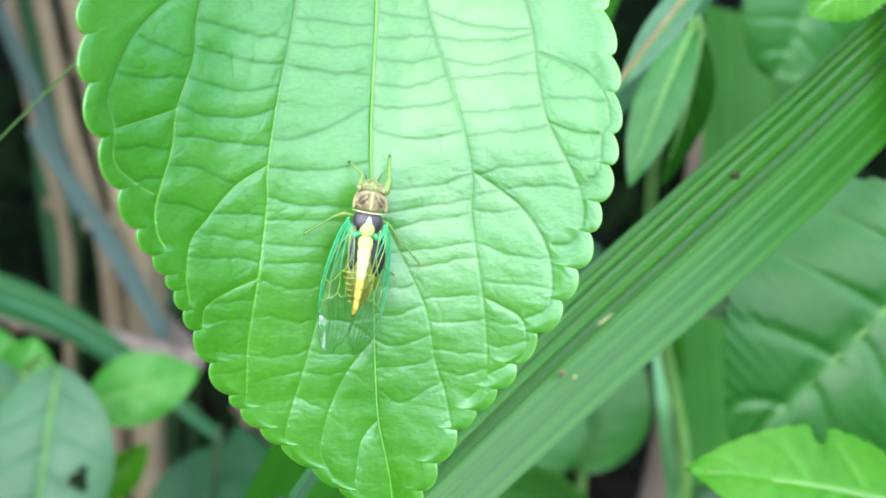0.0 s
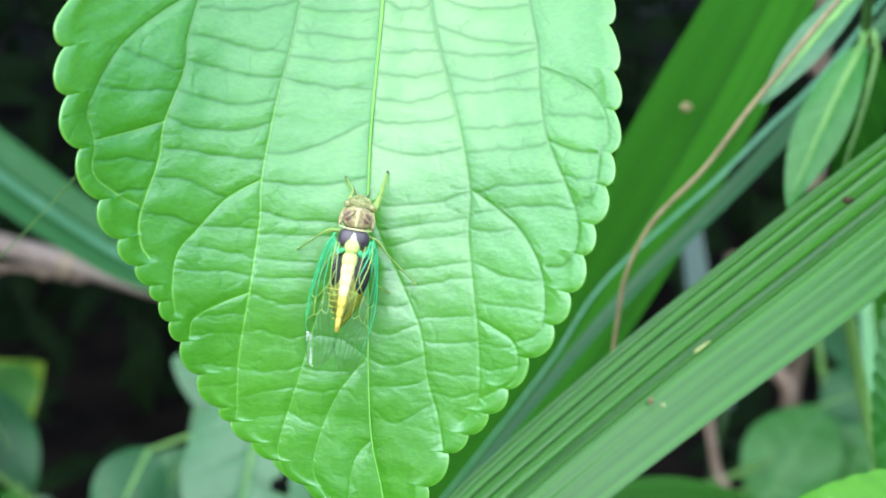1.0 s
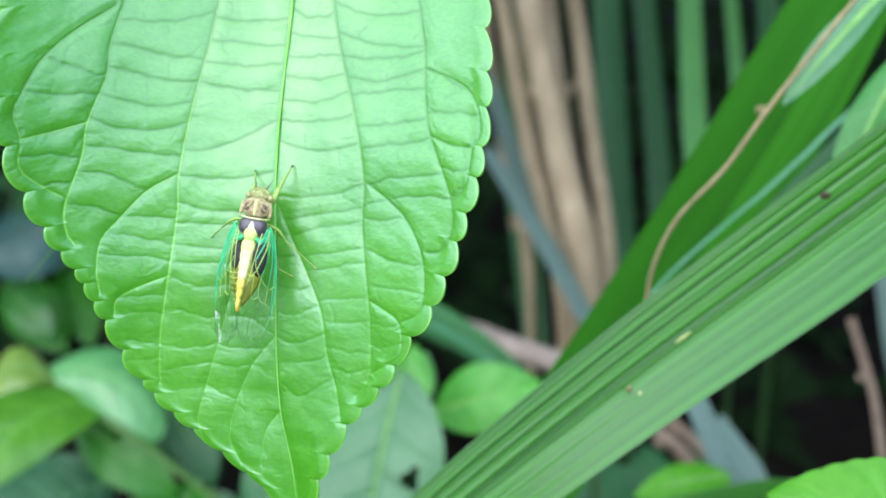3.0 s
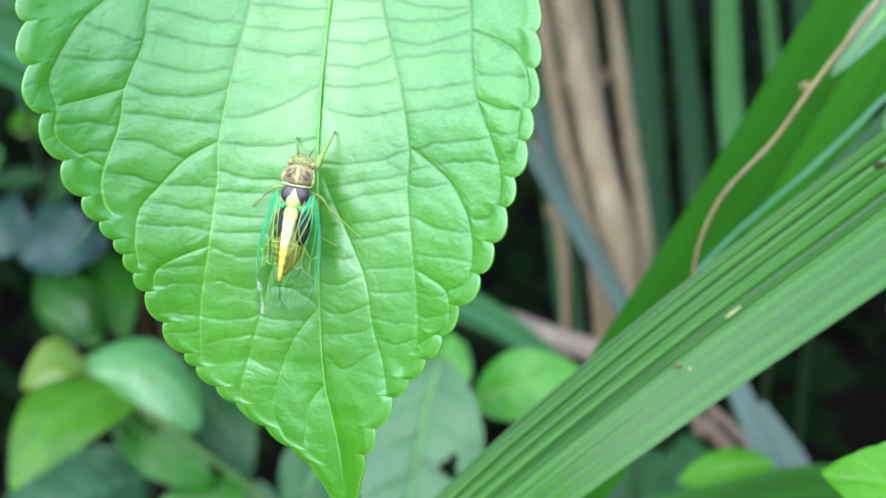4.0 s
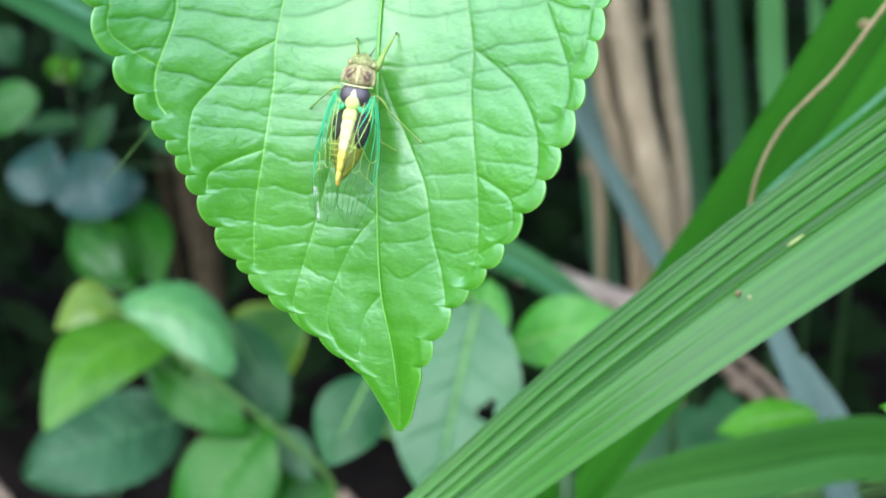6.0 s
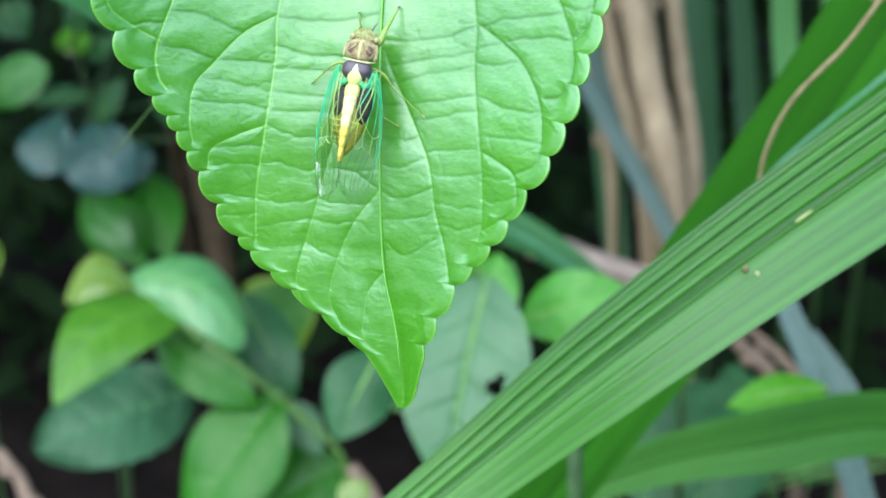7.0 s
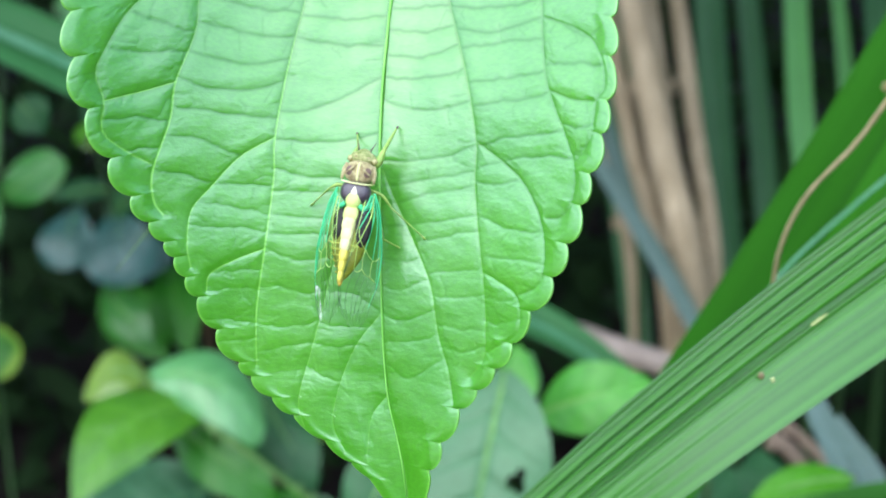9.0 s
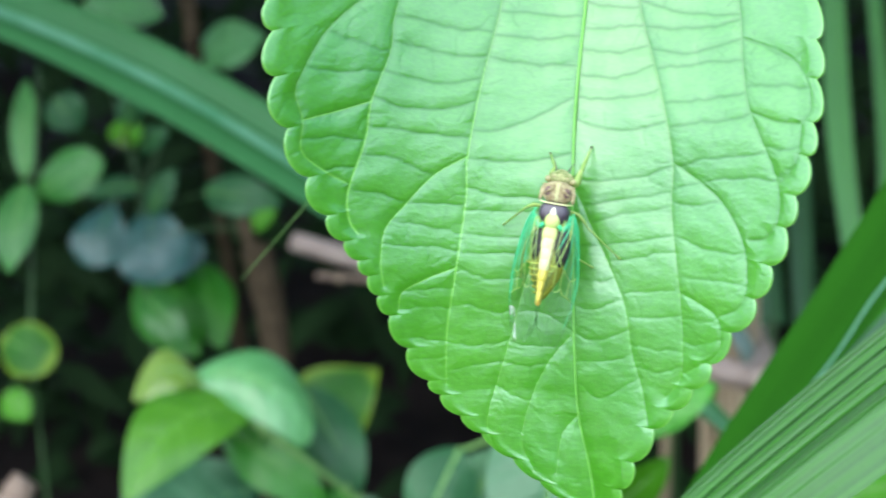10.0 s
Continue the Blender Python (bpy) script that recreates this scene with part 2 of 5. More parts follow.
def tube(ctrl, radii, n=24, sides=8, knobs=0.0, seed=0):
    """A tapered round stem through control points, closed at both ends."""
    pts = curve_pts(ctrl, n)
    rad = np.interp(np.linspace(0, 1, n), np.linspace(0, 1, len(radii)), radii)
    rng = np.random.RandomState(seed)
    if knobs:
        rad = rad * (1 + knobs * rng.randn(n) * 0.5)
    tan = np.gradient(pts, axis=0)
    tan /= np.linalg.norm(tan, axis=1)[:, None] + 1e-12
    ref = np.array([0.13, 0.21, 0.97]) if abs(tan[0][2]) < 0.9 else np.array([1.0, 0.1, 0.05])
    verts = []
    for i in range(n):
        u = np.cross(tan[i], ref)
        u /= np.linalg.norm(u)
        v = np.cross(tan[i], u)
        for k in range(sides):
            a = 2 * math.pi * k / sides
            verts.append(pts[i] + rad[i] * (math.cos(a) * u + math.sin(a) * v))
    faces = []
    for i in range(n - 1):
        for k in range(sides):
            a, b = i * sides + k, i * sides + (k + 1) % sides
            faces.append((a, b, b + sides, a + sides))
    faces += [tuple(range(sides))[::-1], tuple(range((n - 1) * sides, n * sides))]
    return mesh_from(verts, faces)


def blob(center, radii, axes=None, seg=20, rings=14, power=1.0, dent=None):
    """A rounded body; axes: three unit vectors."""
    ax = np.array(axes if axes is not None else np.eye(3), float)
    verts, faces = [], []
    for i in range(rings + 1):
        th = math.pi * i / rings
        for k in range(seg):
            ph = 2 * math.pi * k / seg
            p = np.array([math.sin(th) * math.cos(ph), math.cos(th), math.sin(th) * math.sin(ph)])
            p = np.sign(p) * np.abs(p) ** power
            if dent:
                p = p * dent(p)
            verts.append(np.array(center) + (p * np.array(radii)) @ ax)
    for i in range(rings):
        for k in range(seg):
            a, b = i * seg + k, i * seg + (k + 1) % seg
            faces.append((a, a + seg, b + seg, b))
    return mesh_from(verts, faces)


def leaf_frame(base, tip, face):
    base, tip = Vector(base), Vector(tip)
    along = (tip - base).normalized()
    out = Vector(face)
    out = (out - along * out.dot(along)).normalized()
    return base, along, along.cross(out).normalized(), out, (tip - base).length


def leaf_blade(base, tip, width, face, fold=0.15, arch=0.1, curl=0.22, teeth=0, tooth=0.04, widest=0.45, point=1.0, wave=0.06, seed=0, rows=44, cols=18, bites=(), ribs=5, hole=None, bend=0.0):
    """A leaf from base to tip that faces a direction: folded along the midrib, arched, with teeth or bites in its rim and sunken side veins."""
    b, along, side, out, length = leaf_frame(base, tip, face)
    rng = np.random.RandomState(seed)
    p1, p2 = rng.rand() * 6, rng.rand() * 6
    verts, vein, edge = [], [], []
    if teeth:
        rows = max(rows, int(teeth * 8))
    for i in range(rows):
        v = i / (rows - 1)
        e = math.log(0.5) / math.log(widest)
        w = math.sin(math.pi * min(max(v, 1e-4), 1 - 1e-4) ** e) ** (0.75 if v < widest else 0.75 * point)
        for j in range(cols):
            u = 2 * j / (cols - 1) - 1
            ww = w * width / 2
            if teeth:
                ww *= 1 - tooth + 2 * tooth * abs(math.sin(math.pi * (v * teeth + (0.37 if u > 0 else 0)))) ** 0.7
            for bv, bs, bd in bites:
                if bs * u > 0:
                    ww *= 1 - bd * math.exp(-(((v - bv) / 0.025) ** 4))
            x = u * ww
            h = fold * abs(x) - arch * length * (2 * v - 1) ** 2 + arch * length - curl * x * x / (width / 2)
            h += wave * width * math.sin(7 * v + p1) * u * abs(u)
            sv = abs((v * ribs - abs(u) * 0.8 + (0.5 if u > 0 else 0)) % 1.0 - 0.5) * 2
            groove = math.exp(-((sv / 0.16) ** 2)) * (1 - u * u)
            mid = math.exp(-((u / 0.06) ** 2))
            h -= 0.018 * width * groove + 0.02 * width * mid
            verts.append(b + along * (v * length) + side * (x + bend * length * (1 - (2 * v - 1) ** 2)) + out * h)
            vein.append(max(0.6 * groove, mid))
            edge.append(min(1.0, max(0.0, (max(abs(u), 1.15 * abs(2 * v - 1)) - 0.72) / 0.2)))
    faces = grid_faces(rows, cols)
    if hole:
        hv, hu, rv, ru = hole
        keep = []
        for f in faces:
            i, j = divmod(f[0], cols)
            dv, du = ((i + 0.5) / (rows - 1) - hv) / rv, (2 * (j + 0.5) / (cols - 1) - 1 - hu) / ru
            if dv * dv + du * du > 1 + 0.5 * math.sin(3 * math.atan2(dv, du) + 1):
                keep.append(f)
        faces = keep
    return mesh_from(verts, faces, {"vein": vein, "cross": edge})


def strap_blade(ctrl, widths, face, ribs=12, depth=0.0006, channel=0.15, n=90, cols=49, twist=0.0, pivot=0.5, seed=0, grooves=None):
    """A long grass blade through control points: a shallow channel with lengthwise ribs."""
    pts = curve_pts(ctrl, n)
    wid = np.interp(np.linspace(0, 1, n), np.linspace(0, 1, len(widths)), widths)
    rng = np.random.RandomState(seed)
    tan = np.gradient(pts, axis=0)
    tan /= np.linalg.norm(tan, axis=1)[:, None]
    faces_dir = np.array(face, float)
    u = np.linspace(-1, 1, cols)
    # a few strong grooves among many fine ribs, unevenly spread
    prof = 0.12 * np.cos(u * ribs * 7.0 + 3.0 * np.sin(u * 5.0 + seed)) * (0.5 + 0.5 * np.sin(u * 4.0 + seed))
    for c, wd, st in grooves or [(rng.rand() * 2 - 1, 0.012 + 0.03 * rng.rand(), rng.rand() ** 2) for _ in range(ribs)] + [(0.12, 0.035, 1.5)]:
        prof -= 2.0 * st * np.exp(-(((u - c) / wd) ** 2)) - 1.0 * st * np.exp(-(((u - c - 2 * wd) / wd) ** 2))
    tone = np.convolve(rng.randn(cols + 6) * (0.3 if cols < 100 else 0.95), np.ones(7) / 7, mode="valid")
    tone = tone * np.where(u > 0.3, 0.35, 1.0) if cols > 100 else tone
    verts, vein = [], []
    for i in range(n):
        o = faces_dir - tan[i] * faces_dir.dot(tan[i])
        o /= np.linalg.norm(o)
        s = np.cross(tan[i], o)
        a = twist * (i / (n - 1) - pivot)
        s, o = s * math.cos(a) + o * math.sin(a), o * math.cos(a) - s * math.sin(a)
        for j in range(cols):
            x = u[j] * wid[i] / 2
            h = channel * abs(x) + depth * prof[j]
            verts.append(pts[i] + s * x + o * h)
            vein.append(max(0.0, min(1.0, 0.5 + 0.28 * prof[j] + tone[j])))
    return mesh_from(verts, grid_faces(n, cols), {"vein": vein})


def to_soil(a, b, back=0.06):
    """Points of a stalk from a through b and on down into the soil."""
    a, b = Vector(a), Vector(b)
    c = b + (b - a) * 0.4
    foot = Vector((c.x + (b.x - a.x) * 0.2, c.y + back, -0.02))
    return [a, (a + b) / 2 + Vector((0.003, 0, 0)), b, c, c.lerp(foot, 0.3), c.lerp(foot, 0.65), foot]


def thing(name, label, category, at=(0, 0, 0), group="", kind=""):
    ob = new(name)
    ob.location = at
    ob.empty_display_size = 0.02
    return tagged(ob, label, category, group, kind)


# ---- ground ----
def build_ground():
    rng = np.random.RandomState(3)
    xs = np.concatenate([[-60, -25, -10, -5], np.linspace(-3, 3, 90), [5, 10, 25, 60]])
    ys = np.concatenate([[-60, -25, -10, -4], np.linspace(-1.5, 4.5, 90), [6, 10, 25, 60]])
    verts = []
    for y in ys:
        for x in xs:
            near = 1.0 if abs(x) < 4 and -3 < y < 5 else 0.0
            verts.append((x, y, near * (0.05 * noise.noise((x * 3, y * 3, 0)) + 0.025 * noise.noise((x * 11, y * 11, 4)))))
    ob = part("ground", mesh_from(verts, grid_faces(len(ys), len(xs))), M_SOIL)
    tagged(ob, "dark soil under the plants", "ground", kind="structure")


build_ground()


# ---- the big crenate leaf ----
HEIGHT = 95.0


def leaf_y(x, z):
    """The leaf's curved sheet, in centimetres from its middle."""
    return 0.1986 - 0.0425 * x + 0.4997 * z - 0.1217 * x * x + 0.0407 * x * z + 0.0317 * z * z


def soft_interp(z, zs, xs, spread=0.12):
    zz = np.linspace(-6, 6, 1201)
    v = np.interp(zz, zs, xs)
    k = np.exp(-0.5 * (np.arange(-60, 61) * 0.01 / spread) ** 2)
    v2 = np.convolve(np.pad(v, 60, mode="edge"), k / k.sum(), mode="valid")
    return np.interp(z, zz, v2)


RIM_Z_L = (-5.12, -4.73, -4.4, -4.2, -3.9, -3.6, -3.2, -2.6, -1.9, -1.2, -0.65, -0.15, 0.5, 1.07, 1.6, 2.2, 3.4, 4.3, 4.8)
RIM_X_L = (0.36, 0.15, -0.06, -0.39, -0.80, -1.20, -1.62, -2.05, -2.37, -2.68, -3.02, -3.26, -3.51, -3.68, -3.75, -3.76, -3.4, -2.4, -0.2)
RIM_Z_R = (-5.12, -4.98, -4.46, -4.1, -3.72, -3.23, -2.85, -2.45, -1.93, -1.5, -0.75, -0.1, 0.3, 0.9, 1.5, 2.4, 3.5, 4.3, 4.8)
RIM_X_R = (0.44, 0.60, 0.74, 0.83, 0.97, 1.22, 1.52, 1.82, 2.10, 2.40, 2.73, 2.92, 3.06, 3.15, 3.18, 3.1, 2.8, 2.0, 0.5)
MID_Z = (-5.12, -4.99, -4.28, -3.83, -3.24, -2.85, -2.2, -1.05, 0.0, 0.63, 1.8, 4.8)
MID_X = (0.42, 0.45, 0.39, 0.30, 0.15, 0.12, 0.09, 0.06, 0.04, 0.06, 0.16, 0.3)
# heights of the notches between the rim's rounded teeth
NOTCH_L = (-5.12, -4.38, -4.20, -3.92, -3.59, -3.34, -3.04, -2.84, -2.36, -1.89, -1.61, -1.33, -1.11, -0.83, -0.46, 0.07, 0.73, 1.38, 1.93, 2.5, 3.1, 3.6, 4.1, 4.5, 4.9)
NOTCH_R = (-5.12, -4.11, -3.72, -3.23, -2.94, -2.61, -2.25, -1.80, -1.33, -0.91, -0.44, -0.07, 0.39, 0.76, 1.24, 1.65, 2.15, 2.65, 3.2, 3.7, 4.1, 4.5, 4.9)

# veins as runs of (x, z)
LONG_VEINS = {
    "left_inner": [(-0.55, 4.4), (-0.75, 3.0), (-0.96, 1.82), (-1.18, 0.92), (-1.35, 0.0), (-1.36, -0.5), (-1.48, -1.38), (-1.6, -2.2), (-1.62, -2.9)],
    "left_outer": [(-1.1, 4.4), (-1.8, 3.2), (-2.27, 1.96), (-2.34, 1.41), (-2.56, 0.84), (-2.62, 0.39), (-2.82, -0.2), (-2.81, -0.57), (-2.71, -0.77)],
    "right_inner": [(0.5, 4.4), (0.68, 3.0), (0.88, 1.8), (1.21, 0.73), (1.36, 0.0), (1.35, -0.55), (1.48, -1.51), (1.52, -1.99), (1.51, -2.5), (1.31, -2.81)],
    "right_outer": [(1.2, 4.4), (1.8, 3.2), (2.17, 1.91), (2.23, 1.26), (2.33, 0.75), (2.67, 0.04), (2.7, -0.34), (2.55, -0.62), (2.34, -0.7)],
}
SIDE_VEINS = {
    "left_branch": [(-1.35, 0.0), (-1.78, -0.19), (-2.15, -0.53), (-2.38, -0.78), (-2.44, -1.2), (-2.4, -1.5)],
    "left_low": [(-1.48, -1.38), (-1.85, -1.48), (-2.17, -1.62), (-2.22, -1.85)],
    "left_rim": [(-2.25, 2.3), (-2.76, 2.05), (-3.12, 1.77), (-3.34, 1.4), (-3.44, 1.14), (-3.35, 0.78), (-3.37, 0.41), (-3.1, 0.1), (-2.85, -0.1)],
    "left_fork": [(-2.56, 0.84), (-2.93, 0.8), (-3.35, 0.78)],
    "centre_left": [(0.07, -0.6), (-0.3, -1.0), (-0.54, -1.5), (-0.76, -2.3), (-0.92, -2.84), (-1.08, -3.4), (-1.0, -3.75)],
    "low_left": [(0.08, -2.2), (-0.28, -2.66), (-0.52, -3.22), (-0.6, -3.7), (-0.43, -4.06)],
    "tip_left": [(0.18, -3.22), (-0.06, -3.56), (-0.12, -4.06)],
    "centre_right": [(0.09, -0.44), (0.29, -0.86), (0.55, -1.33), (0.77, -1.81), (0.87, -2.37), (1.01, -2.78), (1.1, -3.2)],
    "right_branch": [(1.36, 0.0), (1.73, -0.18), (1.98, -0.34), (2.19, -0.59), (2.3, -0.86), (2.32, -1.25), (2.23, -1.5), (2.0, -1.65)],
    "right_low": [(1.48, -1.5), (1.72, -1.57), (1.96, -1.68), (2.01, -1.93), (1.93, -2.15), (1.55, -2.45)],
    "right_rim": [(2.21, 1.52), (2.78, 1.42), (3.01, 1.2), (3.06, 0.9), (2.96, 0.72), (2.9, 0.3), (2.68, 0.0)],
    "right_fork": [(2.35, 0.72), (2.65, 0.68), (2.96, 0.72)],
}
FAINT_VEIN = [(0.17, -2.85), (0.45, -3.0), (0.86, -2.72), (0.98, -2.65)]


# cross creases between two veins: height at the first vein, in the middle and at the second
CREASES = {
    "left_outer left_inner": ((1.82, 1.60, 1.48), (1.52, 1.34, 1.20), (1.19, 0.95, 0.94), (0.90, 0.65, 0.68), (0.55, 0.37, 0.22)),
    "left_outer left_branch": ((0.21, 0.08, -0.19), (-0.17, -0.35, -0.48)),
    "left_rim left_outer": ((1.79, 1.58, 1.42), (1.42, 1.27, 1.18), (0.54, 0.47, 0.38), (0.12, 0.09, 0.07), (-0.12, -0.2, -0.24)),
    "left_inner mid": ((1.74, 1.66, 1.63), (1.46, 1.38, 1.40), (1.20, 1.07, 1.05), (0.32, 0.39, 0.68), (-0.02, -0.14, 0.01), (-0.38, -0.52, -0.49), (-0.66, -0.73, -0.69), (-0.95, -1.02, -1.0), (-1.20, -1.25, -1.24)),
    "left_inner centre_left": ((-1.36, -1.51, -1.50), (-1.87, -1.93, -1.95), (-2.33, -2.40, -2.33), (-2.72, -2.67, -2.63)),
    "left_branch left_inner": ((-0.50, -0.54, -0.59), (-0.67, -0.85, -0.96), (-0.94, -1.06, -1.17)),
    "left_low left_inner": ((-1.60, -1.62, -1.64), (-1.83, -1.86, -1.90), (-2.21, -2.25, -2.33), (-2.50, -2.52, -2.53)),
    "centre_left low_left": ((-1.99, -1.98, -2.2), (-2.36, -2.38, -2.37), (-2.63, -2.66, -2.64), (-2.94, -3.09, -3.13)),
    "mid right_inner": ((1.51, 1.48, 1.55), (1.24, 1.23, 1.33), (0.95, 0.93, 1.11), (0.68, 0.65, 0.84), (0.42, 0.30, 0.47), (-0.32, -0.29, -0.04), (-0.63, -0.53, -0.34), (-0.87, -0.71, -0.51), (-1.11, -1.02, -0.85)),
    "centre_right right_inner": ((-1.26, -1.18, -1.04), (-1.64, -1.59, -1.44), (-1.90, -1.88, -1.76), (-2.25, -2.24, -2.21), (-2.52, -2.50, -2.38)),
    "mid centre_right": ((-1.52, -1.54, -1.46), (-1.87, -1.86, -1.71), (-2.20, -2.22, -2.07), (-2.58, -2.53, -2.35)),
    "right_inner right_outer": ((1.54, 1.55, 1.74), (1.28, 1.30, 1.52), (1.06, 1.14, 1.28), (0.67, 0.74, 0.94), (0.40, 0.49, 0.72), (-0.05, 0.14, 0.32), (-0.32, -0.12, 0.04)),
    "right_inner right_branch": ((-0.44, -0.42, -0.34), (-0.85, -0.93, -0.86), (-1.33, -1.27, -1.23)),
    "right_inner right_low": ((-1.80, -1.79, -1.69), (-2.08, -2.04, -1.93)),
    "right_outer right_rim": ((1.52, 1.42, 1.38), (0.98, 1.06, 1.13), (0.37, 0.41, 0.46), (0.10, 0.14, 0.23)),
}


def seg_dist(px, pz, runs):
    """Distance of points from the nearest of many short runs."""
    best = np.full(px.shape, 9.0)
    for run in runs:
        lo = run.min(0) - 0.5
        hi = run.max(0) + 0.5
        sel = np.nonzero((px > lo[0]) & (px < hi[0]) & (pz > lo[1]) & (pz < hi[1]))[0]
        if not len(sel):
            continue
        x, z = px[sel], pz[sel]
        d = best[sel]
        for a, b in zip(run[:-1], run[1:]):
            e = b - a
            t = np.clip(((x - a[0]) * e[0] + (z - a[1]) * e[1]) / (e @ e + 1e-12), 0, 1)
            d = np.minimum(d, np.hypot(x - a[0] - t * e[0], z - a[1] - t * e[1]))
        best[sel] = d
    return best


def vein_runs():
    """Main, side and cross veins and fine spurs, each a run of (x, z)."""
    rng = np.random.RandomState(11)
    zs = np.linspace(-5.0, 4.7, 60)
    runs = {"mid": np.stack([soft_interp(zs, MID_Z, MID_X), zs], 1)}
    runs.update({k: curve_pts(v, 40) for k, v in LONG_VEINS.items()})
    main = list(runs.values())
    runs.update({k: curve_pts(v, 24) for k, v in SIDE_VEINS.items()})
    side = list(runs.values())[len(main):]

    def x_at(name, z):
        r = runs[name]
        r = r[np.argsort(r[:, 1])]
        return float(np.interp(z, r[:, 1], r[:, 0]))

    bands = {k: list(v) for k, v in CREASES.items()}
    for pair in ("left_outer left_inner", "left_inner mid", "mid right_inner", "right_inner right_outer"):
        z = max(c[0] for c in bands[pair]) + 0.3
        while z < 4.2:
            bands[pair].append((z, z - 0.08 - 0.06 * rng.rand(), z + 0.1 * rng.randn()))
            z += 0.28 + 0.12 * rng.rand()
    cross, spurs = [], []
    u = np.linspace(0, 1, 13)
    for pair, rows in bands.items():
        a, b = pair.split()
        for zl, zm, zr in rows:
            xl, xr = x_at(a, zl), x_at(b, zr)
            c = 2 * (zl + zr - 2 * zm)
            w = np.cumsum(rng.randn(13)) * 0.012
            zz = zl + (zr - zl) * u - c * u * (1 - u) + (w - w[0] - (w[-1] - w[0]) * u)
            cross.append(np.stack([xl + (xr - xl) * u, zz], 1))
            # forks off the crease, now and then
            for _ in range(rng.randint(3)):
                i = rng.randint(2, 11)
                p, d = cross[-1][i], (1 if rng.rand() < 0.5 else -1) * (0.08 + 0.16 * rng.rand())
                spurs.append(np.array([p, p + (0.03 * rng.randn(), d * 0.5), p + (0.07 * rng.randn(), d)]))
    # short spurs off the long veins
    for r in main + side:
        arc = np.concatenate([[0], np.cumsum(np.hypot(*np.diff(r, axis=0).T))])
        at = 0.1
        while at < arc[-1]:
            p = np.array([np.interp(at, arc, r[:, 0]), np.interp(at, arc, r[:, 1])])
            sg = 1 if rng.rand() < 0.5 else -1
            ln = 0.06 + 0.22 * rng.rand() ** 2
            spurs.append(np.array([p, p + (sg * ln * 0.5, 0.03 * rng.randn()), p + (sg * ln, -0.05 + 0.05 * rng.randn())]))
            at += 0.07 + 0.14 * rng.rand()
    cross.append(curve_pts(FAINT_VEIN, 16))
    return main, side, cross, spurs


